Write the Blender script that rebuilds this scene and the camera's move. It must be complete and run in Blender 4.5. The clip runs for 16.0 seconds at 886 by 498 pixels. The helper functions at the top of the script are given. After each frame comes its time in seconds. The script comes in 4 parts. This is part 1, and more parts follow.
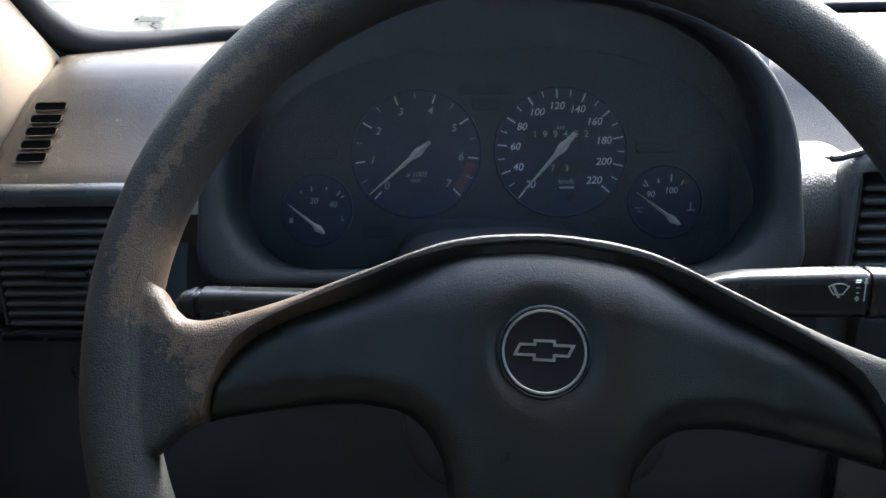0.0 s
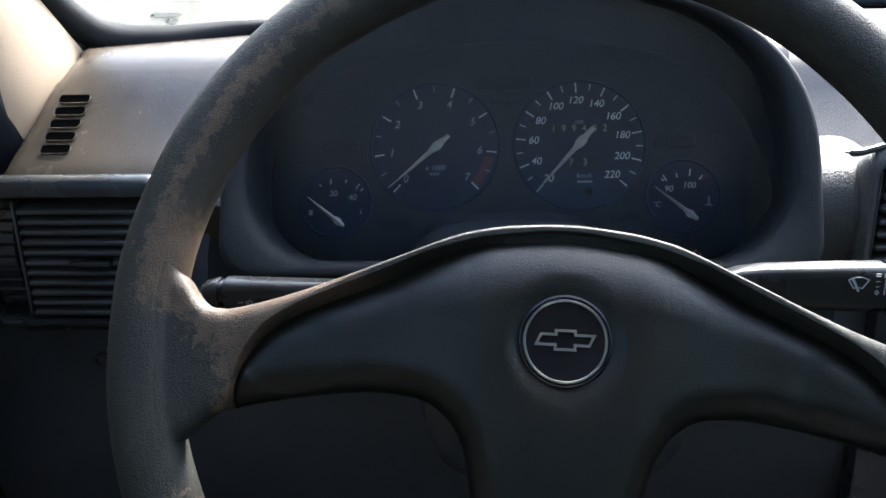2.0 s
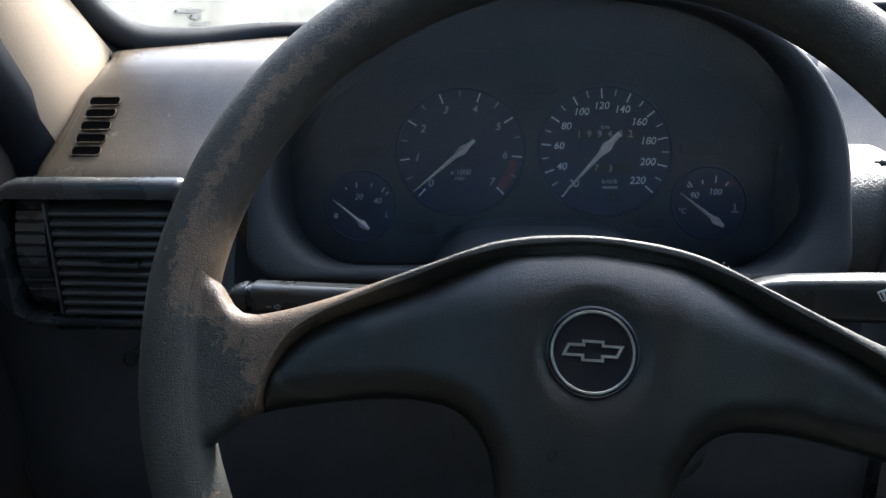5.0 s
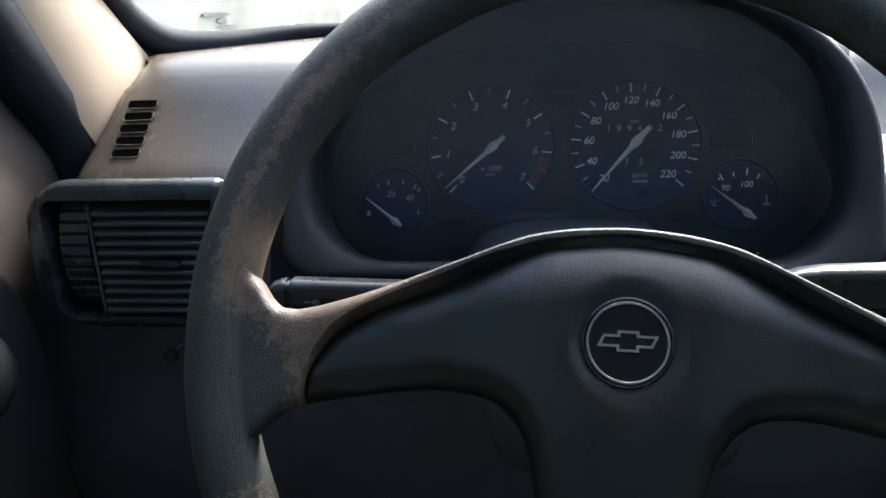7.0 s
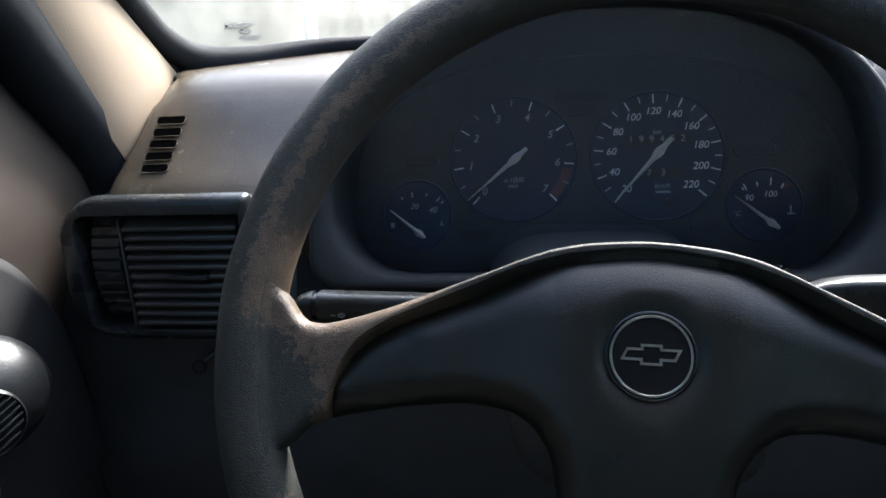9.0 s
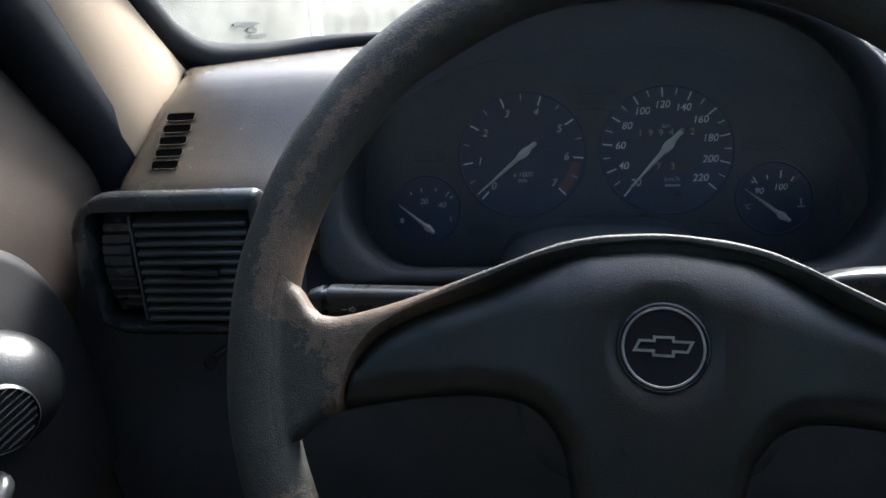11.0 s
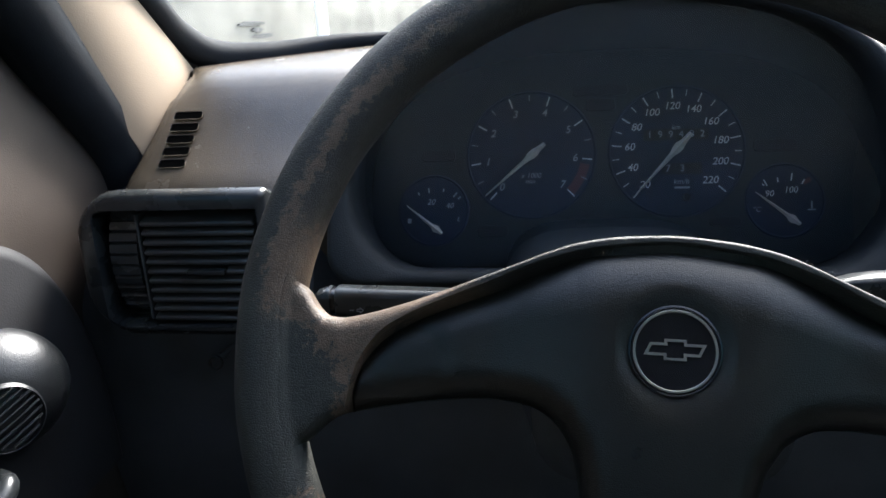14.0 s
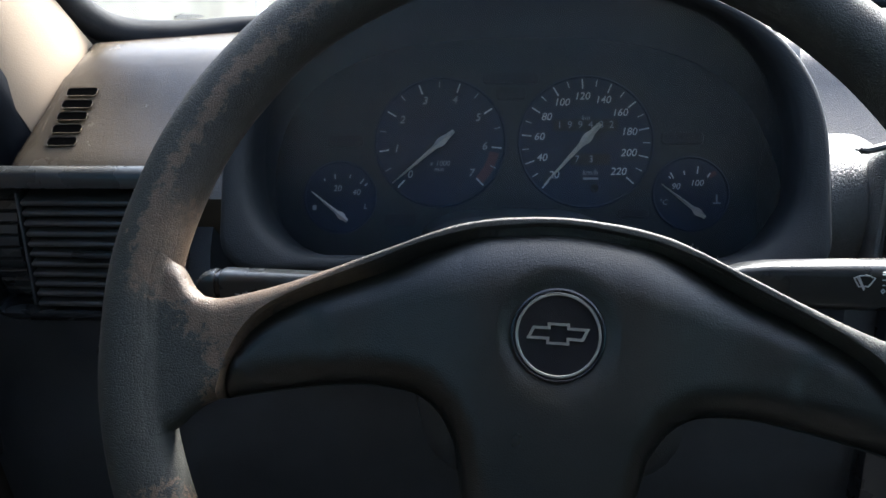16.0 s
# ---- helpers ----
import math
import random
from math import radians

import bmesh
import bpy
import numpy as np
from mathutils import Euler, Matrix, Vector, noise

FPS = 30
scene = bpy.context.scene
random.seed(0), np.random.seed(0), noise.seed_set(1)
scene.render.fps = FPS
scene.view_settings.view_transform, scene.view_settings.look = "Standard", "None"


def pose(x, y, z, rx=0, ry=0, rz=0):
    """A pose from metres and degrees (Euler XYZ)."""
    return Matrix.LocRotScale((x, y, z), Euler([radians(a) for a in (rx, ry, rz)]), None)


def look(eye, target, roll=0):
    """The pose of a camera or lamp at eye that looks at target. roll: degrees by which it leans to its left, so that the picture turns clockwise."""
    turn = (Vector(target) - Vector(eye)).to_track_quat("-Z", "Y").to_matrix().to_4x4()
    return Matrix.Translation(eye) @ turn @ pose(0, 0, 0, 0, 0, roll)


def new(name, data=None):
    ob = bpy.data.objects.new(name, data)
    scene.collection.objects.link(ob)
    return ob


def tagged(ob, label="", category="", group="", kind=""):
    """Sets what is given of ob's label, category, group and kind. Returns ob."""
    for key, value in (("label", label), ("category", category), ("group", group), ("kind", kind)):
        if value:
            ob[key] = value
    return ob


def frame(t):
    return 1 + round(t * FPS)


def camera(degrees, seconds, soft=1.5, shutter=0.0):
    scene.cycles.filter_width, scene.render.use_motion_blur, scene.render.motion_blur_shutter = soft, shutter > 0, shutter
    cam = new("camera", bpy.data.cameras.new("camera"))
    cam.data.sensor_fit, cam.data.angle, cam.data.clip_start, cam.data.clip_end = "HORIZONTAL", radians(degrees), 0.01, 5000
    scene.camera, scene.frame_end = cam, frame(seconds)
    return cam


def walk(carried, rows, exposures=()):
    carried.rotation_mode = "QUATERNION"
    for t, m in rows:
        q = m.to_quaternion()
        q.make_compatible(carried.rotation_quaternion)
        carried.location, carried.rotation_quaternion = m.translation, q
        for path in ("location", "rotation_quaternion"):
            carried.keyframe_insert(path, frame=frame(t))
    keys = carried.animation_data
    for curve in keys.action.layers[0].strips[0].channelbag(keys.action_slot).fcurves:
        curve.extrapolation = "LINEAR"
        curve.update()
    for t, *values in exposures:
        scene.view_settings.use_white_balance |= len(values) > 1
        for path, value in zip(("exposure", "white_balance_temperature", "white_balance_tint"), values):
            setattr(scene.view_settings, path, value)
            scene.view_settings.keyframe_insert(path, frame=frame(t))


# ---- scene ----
# The world is in metres, z is the height over the ground, y points ahead of the car.
cam = camera(58.4, 16.0)
SIZE = 0.842
LEVEL = pose(0, 0, 1, 0, 1.5, 2.7) @ Matrix.Scale(SIZE, 4) @ pose(0, 0, -1)
PATH = [
    (0, (0.002, -0.013, 1.0), (-0.003, 1.893, 0.396), 0.1),
    (0.5, (0.0, -0.014, 1.0), (-0.017, 1.892, 0.395), -0.1),
    (1, (-0.002, -0.015, 0.999), (-0.026, 1.89, 0.39), -0.1),
    (1.5, (-0.003, -0.017, 0.998), (-0.032, 1.887, 0.388), 0.1),
    (2, (-0.003, -0.018, 0.998), (-0.038, 1.886, 0.387), 0.2),
    (2.5, (-0.006, -0.019, 1.0), (-0.049, 1.883, 0.385), 0.3),
    (3, (-0.004, -0.019, 0.999), (-0.054, 1.884, 0.386), 0.3),
    (3.5, (-0.007, -0.019, 0.999), (-0.057, 1.882, 0.379), 0.4),
    (4, (-0.008, -0.016, 1.001), (-0.063, 1.884, 0.381), 0.6),
    (6.5, (-0.011, -0.026, 1.006), (-0.141, 1.871, 0.386), -0.7),
    (7, (-0.013, -0.027, 1.005), (-0.157, 1.868, 0.382), -0.9),
    (7.5, (-0.012, -0.027, 1.009), (-0.173, 1.866, 0.385), -1.1),
    (8, (-0.015, -0.029, 1.009), (-0.19, 1.863, 0.385), -1.4),
    (8.5, (-0.013, -0.031, 1.013), (-0.207, 1.864, 0.401), -1.6),
    (9, (-0.013, -0.031, 1.011), (-0.215, 1.864, 0.404), -1.8),
    (11.5, (-0.016, -0.033, 1.008), (-0.237, 1.858, 0.395), -2.3),
    (12, (-0.016, -0.031, 1.007), (-0.24, 1.859, 0.392), -2.4),
    (12.5, (-0.016, -0.031, 1.008), (-0.242, 1.857, 0.39), -2.4),
    (13, (-0.017, -0.03, 1.008), (-0.243, 1.859, 0.391), -2.1),
    (13.5, (-0.019, -0.03, 1.007), (-0.246, 1.858, 0.389), -2.0),
    (14, (-0.019, -0.03, 1.008), (-0.246, 1.861, 0.399), -1.9),
    (14.5, (-0.017, -0.027, 1.008), (-0.248, 1.866, 0.406), -1.9),
    (15, (-0.004, -0.02, 0.998), (-0.205, 1.878, 0.4), -1.2),
    (15.5, (0.009, -0.016, 0.99), (-0.109, 1.889, 0.39), 0.1),
    (16, (0.01, -0.015, 0.991), (-0.075, 1.891, 0.388), 0.4),
]


def on_path(eye, target, roll):
    m = LEVEL @ look(eye, target, roll)
    return Matrix.LocRotScale(m.translation, m.to_quaternion(), None)


KELVIN = 6000
EXPOSURES = ((0, 2.88), (3, 2.85), (7, 2.75), (8, 2.72), (8.6, 2.54), (14.5, 2.48), (16, 2.75))
walk(cam, [(t, on_path(eye, target, roll)) for t, eye, target, roll in PATH], [(t, stops, KELVIN, 10) for t, stops in EXPOSURES])

# ---- light ----
world = bpy.data.worlds.new("sky")
scene.world = world
world.use_nodes = True
wn = world.node_tree.nodes
sky = wn.new("ShaderNodeTexSky")
sky.sky_type = "NISHITA"
sky.sun_disc = False
sky.dust_density, sky.ozone_density = 5.0, 0.6
SUN_UP, SUN_TURN = 46, 24
sky.sun_elevation, sky.sun_rotation = radians(SUN_UP), radians(SUN_TURN)
wn["Background"].inputs["Strength"].default_value = 0.15
world.node_tree.links.new(sky.outputs["Color"], wn["Background"].inputs["Color"])
sun = new("sun", bpy.data.lights.new("sun", "SUN"))
sun.data.energy, sun.data.angle, sun.data.color = 4.3, radians(20), (1.0, 0.95, 0.88)
a, e = radians(SUN_TURN), radians(SUN_UP)
sun.matrix_world = look((0, 0, 6), (-math.sin(a) * math.cos(e), -math.cos(a) * math.cos(e), 6 - math.sin(e)))


# ---- materials ----
def material(name, color, rough=0.5, metal=0.0, grain=0.0, grain_size=900.0, spread=0.25, blotch=25.0, spec=0.5, crease=0.0):
    """A procedural surface: base colour with two scales of variation, fine grain relief and, if given, creases."""
    m = bpy.data.materials.new(name)
    m.use_nodes = True
    nt = m.node_tree
    b = nt.nodes["Principled BSDF"]
    b.inputs["Roughness"].default_value, b.inputs["Metallic"].default_value = rough, metal
    b.inputs["Specular IOR Level"].default_value = spec
    tc = nt.nodes.new("ShaderNodeTexCoord")
    big = nt.nodes.new("ShaderNodeTexNoise")
    big.inputs["Scale"].default_value, big.inputs["Detail"].default_value = blotch, 6
    nt.links.new(tc.outputs["Object"], big.inputs["Vector"])
    ramp = nt.nodes.new("ShaderNodeMapRange")
    ramp.inputs["From Min"].default_value, ramp.inputs["From Max"].default_value = 0.3, 0.7
    ramp.inputs["To Min"].default_value, ramp.inputs["To Max"].default_value = 1 - spread, 1 + spread
    nt.links.new(big.outputs["Fac"], ramp.inputs["Value"])
    mul = nt.nodes.new("ShaderNodeVectorMath")
    mul.operation = "SCALE"
    mul.inputs[0].default_value = color
    nt.links.new(ramp.outputs["Result"], mul.inputs["Scale"])
    out = mul.outputs["Vector"]
    fine = nt.nodes.new("ShaderNodeTexVoronoi")
    fine.inputs["Scale"].default_value = grain_size
    nt.links.new(tc.outputs["Object"], fine.inputs["Vector"])
    rr = nt.nodes.new("ShaderNodeMapRange")
    rr.inputs["To Min"].default_value, rr.inputs["To Max"].default_value = max(0.05, rough - 0.05), min(1, rough + 0.06)
    nt.links.new(big.outputs["Fac"], rr.inputs["Value"])
    nt.links.new(rr.outputs["Result"], b.inputs["Roughness"])
    height = fine.outputs["Distance"]
    if crease:
        cr = nt.nodes.new("ShaderNodeTexVoronoi")
        cr.feature = "DISTANCE_TO_EDGE"
        cr.inputs["Scale"].default_value = crease
        warp = nt.nodes.new("ShaderNodeTexNoise")
        warp.inputs["Scale"].default_value = crease * 0.6
        nt.links.new(tc.outputs["Object"], warp.inputs["Vector"])
        mixv = nt.nodes.new("ShaderNodeVectorMath")
        mixv.operation = "MULTIPLY_ADD"
        mixv.inputs[1].default_value = (0.02, 0.02, 0.02)
        nt.links.new(warp.outputs["Color"], mixv.inputs[0])
        nt.links.new(tc.outputs["Object"], mixv.inputs[2])
        nt.links.new(mixv.outputs["Vector"], cr.inputs["Vector"])
        mr = nt.nodes.new("ShaderNodeMapRange")
        mr.inputs["From Max"].default_value = 0.12
        nt.links.new(cr.outputs["Distance"], mr.inputs["Value"])
        add = nt.nodes.new("ShaderNodeMath")
        add.operation = "ADD"
        nt.links.new(mr.outputs["Result"], add.inputs[0])
        nt.links.new(height, add.inputs[1])
        height = add.outputs["Value"]
    nt.links.new(out, b.inputs["Base Color"])
    if grain:
        bump = nt.nodes.new("ShaderNodeBump")
        bump.inputs["Strength"].default_value, bump.inputs["Distance"].default_value = grain, 0.0006
        nt.links.new(height, bump.inputs["Height"])
        nt.links.new(bump.outputs["Normal"], b.inputs["Normal"])
    return m


def clear(name, tint, gloss):
    """Thin clear glass: lets light straight through and mirrors a little."""
    m = bpy.data.materials.new(name)
    m.use_nodes = True
    nt = m.node_tree
    nt.nodes.remove(nt.nodes["Principled BSDF"])
    see, shine, mix = (nt.nodes.new("ShaderNode" + k) for k in ("BsdfTransparent", "BsdfGlossy", "MixShader"))
    see.inputs["Color"].default_value = (*tint, 1)
    shine.inputs["Roughness"].default_value = gloss
    mix.inputs[0].default_value = 0.05
    nt.links.new(see.outputs[0], mix.inputs[1])
    nt.links.new(shine.outputs[0], mix.inputs[2])
    nt.links.new(mix.outputs[0], nt.nodes["Material Output"].inputs["Surface"])
    return m


def worn_leather(name, dark, tan):
    """Pebbled wheel leather: rubbed to tan along the inner side of the grip, with ragged dark skin left in islands."""
    m = bpy.data.materials.new(name)
    m.use_nodes = True
    nt = m.node_tree
    b = nt.nodes["Principled BSDF"]
    tc = nt.nodes.new("ShaderNodeTexCoord").outputs["Object"]

    def math_node(op, x, y=0.0, z=0.0):
        n = nt.nodes.new("ShaderNodeMath")
        n.operation = op
        for k, v in enumerate((x, y, z)):
            if isinstance(v, (int, float)):
                n.inputs[k].default_value = v
            else:
                nt.links.new(v, n.inputs[k])
        return n.outputs["Value"]

    def ramp(x, a, c, lo=0.0, hi=1.0):
        n = nt.nodes.new("ShaderNodeMapRange")
        n.interpolation_type = "SMOOTHSTEP"
        for k, v in (("From Min", a), ("From Max", c), ("To Min", lo), ("To Max", hi)):
            n.inputs[k].default_value = v
        nt.links.new(x, n.inputs["Value"])
        return n.outputs["Result"]

    def grain(size, detail=6, rough=0.6):
        n = nt.nodes.new("ShaderNodeTexNoise")
        n.inputs["Scale"].default_value, n.inputs["Detail"].default_value, n.inputs["Roughness"].default_value = size, detail, rough
        nt.links.new(tc, n.inputs["Vector"])
        return n.outputs["Fac"]

    def near(x, y, z, radius):
        n = nt.nodes.new("ShaderNodeVectorMath")
        n.operation = "DISTANCE"
        n.inputs[1].default_value = (x, y, z)
        nt.links.new(tc, n.inputs[0])
        return ramp(n.outputs["Value"], radius, radius * 0.35)

    xyz = nt.nodes.new("ShaderNodeSeparateXYZ")
    nt.links.new(tc, xyz.inputs[0])
    x, y = xyz.outputs["X"], xyz.outputs["Y"]
    reach = math_node("SQRT", math_node("ADD", math_node("MULTIPLY", x, x), math_node("MULTIPLY", y, y)))
    inner = math_node("MULTIPLY_ADD", reach, -68.0, 0.1777 * 68.0)
    turn = math_node("ARCTAN2", y, math_node("MULTIPLY", x, -1.0))
    coarse, ragged, flakes = grain(42, 4), grain(300, 8, 0.72), grain(150, 8, 0.75)
    wob = math_node("ADD", math_node("MULTIPLY_ADD", ragged, 1.3, -0.65), math_node("MULTIPLY_ADD", coarse, 0.9, -0.45))
    across = math_node("ADD", inner, wob)
    span = math_node("MULTIPLY", ramp(turn, -0.02, 0.10), ramp(turn, 1.45, 0.55))
    rubbed = math_node("MULTIPLY", ramp(across, -0.22, 0.06), span)
    # islands of the old skin towards the inner edge
    skin = math_node("MULTIPLY", ramp(math_node("ADD", inner, math_node("MULTIPLY_ADD", flakes, 2.2, -1.1)), 0.26, 0.40), ramp(turn, 0.16, 0.36))
    rubbed = math_node("MULTIPLY", rubbed, math_node("SUBTRACT", 1.0, math_node("MULTIPLY", skin, 0.88)))
    spots = None
    for sx, sy, sz, radius, lift in ((-0.156, 0.022, 0.002, 0.034, 0.62), (-0.137, 0.003, -0.003, 0.030, 0.58), (-0.131, -0.018, -0.003, 0.018, 0.52), (-0.136, -0.034, -0.006, 0.015, 0.46), (-0.115, 0.012, 0.0, 0.022, 0.36), (-0.148, -0.092, 0.0, 0.032, 0.42)):
        v = math_node("MULTIPLY", near(sx, sy, sz, radius), lift)
        spots = v if spots is None else math_node("MAXIMUM", spots, v)
    patch = ramp(math_node("ADD", spots, math_node("MULTIPLY_ADD", math_node("SUBTRACT", math_node("MULTIPLY_ADD", ragged, 0.5, math_node("MULTIPLY", flakes, 0.5)), 0.5), 1.9, 0.5)), 0.78, 0.86)
    wear = math_node("MAXIMUM", rubbed, patch)
    tone = nt.nodes.new("ShaderNodeMix")
    tone.data_type = "RGBA"
    tone.inputs[6].default_value, tone.inputs[7].default_value = (*dark, 1), (*tan, 1)
    nt.links.new(wear, tone.inputs[0])
    vary = nt.nodes.new("ShaderNodeVectorMath")
    vary.operation = "SCALE"
    nt.links.new(tone.outputs[2], vary.inputs[0])
    shade = ramp(math_node("MULTIPLY_ADD", ragged, 0.6, math_node("MULTIPLY", coarse, 0.4)), 0.3, 0.7, 0.62, 1.38)
    nt.links.new(math_node("MULTIPLY", shade, math_node("SUBTRACT", 1.0, math_node("MULTIPLY", math_node("MULTIPLY", skin, span), 0.45))), vary.inputs["Scale"])
    nt.links.new(vary.outputs["Vector"], b.inputs["Base Color"])
    nt.links.new(ramp(wear, 0, 1, 0.58, 0.48), b.inputs["Roughness"])
    pebble = nt.nodes.new("ShaderNodeTexVoronoi")
    pebble.feature = "DISTANCE_TO_EDGE"
    pebble.inputs["Scale"].default_value = 820
    nt.links.new(tc, pebble.inputs["Vector"])
    height = math_node("ADD", ramp(pebble.outputs["Distance"], 0.0, 0.18), math_node("MULTIPLY", ragged, 1.2))
    height = math_node("SUBTRACT", height, math_node("MULTIPLY", wear, 0.7))
    bump = nt.nodes.new("ShaderNodeBump")
    bump.inputs["Strength"].default_value, bump.inputs["Distance"].default_value = 0.34, 0.0006
    nt.links.new(height, bump.inputs["Height"])
    nt.links.new(bump.outputs["Normal"], b.inputs["Normal"])
    return m


RIM = worn_leather("rim leather", (0.023, 0.0235, 0.019), (0.088, 0.058, 0.036))
PAD = material("horn pad", (0.013, 0.0120, 0.0098), 0.29, grain=0.24, grain_size=1800, spread=0.16, blotch=45)
DASH = material("dash vinyl", (0.062, 0.051, 0.037), 0.25, grain=0.26, grain_size=1400, spread=0.14, blotch=34, spec=0.9)
DARK = material("dark plastic", (0.040, 0.043, 0.046), 0.42, grain=0.25, grain_size=1400, spread=0.2, blotch=30)
HOOD = material("binnacle plastic", (0.018, 0.020, 0.022), 0.58, spec=0.3, grain=0.3, grain_size=1300, spread=0.18, blotch=20)
LEATHER = material("creased vinyl", (0.075, 0.075, 0.074), 0.42, grain=0.5, grain_size=1000, crease=260, spread=0.2, blotch=30)
LOUVRE = material("louvre plastic", (0.045, 0.045, 0.044), 0.35, grain=0.08, grain_size=1800, spread=0.2, blotch=60)
POD = material("speaker plastic", (0.009, 0.010, 0.011), 0.36, grain=0.2, grain_size=1300, spread=0.2, blotch=40)
SMOOTH = material("smooth plastic", (0.019, 0.021, 0.022), 0.27, grain=0.08, grain_size=1800, spread=0.2, blotch=35)
MASK = material("gauge mask", (0.010, 0.013, 0.015), 0.6, spec=0.25, grain=0.05, grain_size=1800, spread=0.12)
DIAL = material("dial face", (0.002, 0.009, 0.028), 0.5, spec=0.2, spread=0.12)
WINDOW = material("telltale window", (0.010, 0.010, 0.012), 0.8, spread=0.1, spec=0.1)
TELL = material("unlit telltale", (0.004, 0.005, 0.006), 0.6, spec=0.2, spread=0.1)
WHITE = material("dial print", (0.62, 0.64, 0.66), 0.6, spread=0.1, blotch=120)
FAINT = material("faded print", (0.30, 0.32, 0.35), 0.6, spread=0.1, blotch=120)
RED = material("red print", (0.07, 0.013, 0.014), 0.6, spread=0.15, blotch=120)
NEEDLE = material("needle", (0.62, 0.56, 0.48), 0.5, spread=0.12, blotch=90)
KNEE = material("lower dash plastic", (0.045, 0.050, 0.056), 0.5, grain=0.25, grain_size=1300, spread=0.2, blotch=25)
VOID = material("slot shade", (0.002, 0.002, 0.002), 0.95, spread=0.1, spec=0.0)
CHROME = material("brushed metal", (0.40, 0.385, 0.36), 0.35, metal=0.85, spread=0.12, blotch=140)
BLACK = material("gloss black", (0.008, 0.008, 0.010), 0.25, spread=0.1)
RUBBER = material("rubber seal", (0.008, 0.010, 0.013), 0.75, spec=0.15, grain=0.08, grain_size=900, spread=0.25, blotch=30)
CREAM = material("pillar trim", (0.25, 0.192, 0.135), 0.65, grain=0.1, grain_size=900, spread=0.08, blotch=16)
DOOR = material("door vinyl", (0.052, 0.042, 0.035), 0.6, spec=0.2, grain=0.15, grain_size=1100, spread=0.2, blotch=14)
INSERT = material("door insert", (0.020, 0.020, 0.021), 0.5, spec=0.3, grain=0.15, grain_size=900, spread=0.2, blotch=18)
LINING = material("headlining", (0.32, 0.295, 0.25), 0.9, grain=0.3, grain_size=500, spread=0.1)
CARPET = material("carpet", (0.025, 0.025, 0.026), 0.95, grain=0.6, grain_size=400, spread=0.3)
PAINT = material("car paint", (0.60, 0.62, 0.64), 0.25, metal=0.2, spread=0.05)
PLASTER = material("plaster wall", (0.22, 0.21, 0.185), 0.9, grain=0.2, grain_size=40, spread=0.4, blotch=3.0)
CONCRETE = material("concrete", (0.42, 0.41, 0.39), 0.9, grain=0.3, grain_size=60, spread=0.2, blotch=1.5)
GALV = material("painted steel", (0.80, 0.80, 0.80), 0.5, spread=0.08)
GREEN = material("faded green", (0.42, 0.50, 0.40), 0.9, spread=0.2, blotch=3)
GLASS = clear("windscreen glass", (0.93, 0.96, 0.95), 0.0)


def dusty(name):
    """Clear plastic with a thin diffuse haze mixed in, in place of veiling glare."""
    m = clear(name, (0.95, 0.96, 0.98), 0.45)
    nt = m.node_tree
    veil, mix = nt.nodes.new("ShaderNodeBsdfDiffuse"), nt.nodes.new("ShaderNodeMixShader")
    veil.inputs["Color"].default_value = (0.34, 0.52, 0.62, 1)
    mix.inputs[0].default_value = 0.015
    out = nt.nodes["Material Output"].inputs["Surface"]
    nt.links.new(out.links[0].from_socket, mix.inputs[1])
    nt.links.new(veil.outputs[0], mix.inputs[2])
    nt.links.new(mix.outputs[0], out)
    return m


LENS = dusty("clear plastic with painted haze")
TINT = clear("tinted glass", (0.34, 0.46, 0.45), 0.0)


# ---- mesh helpers ----
def part(name, bm, mat, parent=None, label="", m=None, sharp=38):
    """Links a bmesh as one mesh object, under a parent if given."""
    me = bpy.data.meshes.new(name)
    bmesh.ops.recalc_face_normals(bm, faces=bm.faces)
    bm.to_mesh(me)
    bm.free()
    me.materials.append(mat)
    for p in me.polygons:
        p.use_smooth = True
    me.set_sharp_from_angle(angle=radians(sharp))
    ob = new(name, me)
    if parent:
        ob.parent = parent
    if m is not None:
        ob.matrix_basis = m
    if label:
        ob["label"] = label
    return ob


def base(name, m, label, category, group="", kind=""):
    ob = new(name)
    ob.empty_display_size = 0.02
    ob.matrix_basis = m
    return tagged(ob, label, category, group, kind)


def loft(rings, closed=True, caps=True):
    bm = bmesh.new()
    vs = [[bm.verts.new(p) for p in r] for r in rings]
    n = len(rings[0])
    for r, s in zip(vs, vs[1:]):
        for i in range(n if closed else n - 1):
            k = (i + 1) % n
            bm.faces.new((r[i], r[k], s[k], s[i]))
    if caps and closed:
        bm.faces.new(vs[0][::-1])
        bm.faces.new(vs[-1])
    return bm


def slab(rows, back):
    """A closed sheet: rows of points and the vector to its back."""
    bm = bmesh.new()
    back = Vector(back)
    f = [[bm.verts.new(p) for p in r] for r in rows]
    g = [[bm.verts.new(Vector(p) + back) for p in r] for r in rows]
    a, b = len(rows), len(rows[0])
    for i in range(a - 1):
        for j in range(b - 1):
            bm.faces.new((f[i][j], f[i][j + 1], f[i + 1][j + 1], f[i + 1][j]))
            bm.faces.new((g[i][j], g[i + 1][j], g[i + 1][j + 1], g[i][j + 1]))
    edge = [(i, 0) for i in range(a)] + [(a - 1, j) for j in range(1, b)] + [(i, b - 1) for i in range(a - 2, -1, -1)] + [(0, j) for j in range(b - 2, 0, -1)]
    for p, q in zip(edge, edge[1:] + edge[:1]):
        bm.faces.new((f[p[0]][p[1]], f[q[0]][q[1]], g[q[0]][q[1]], g[p[0]][p[1]]))
    return bm


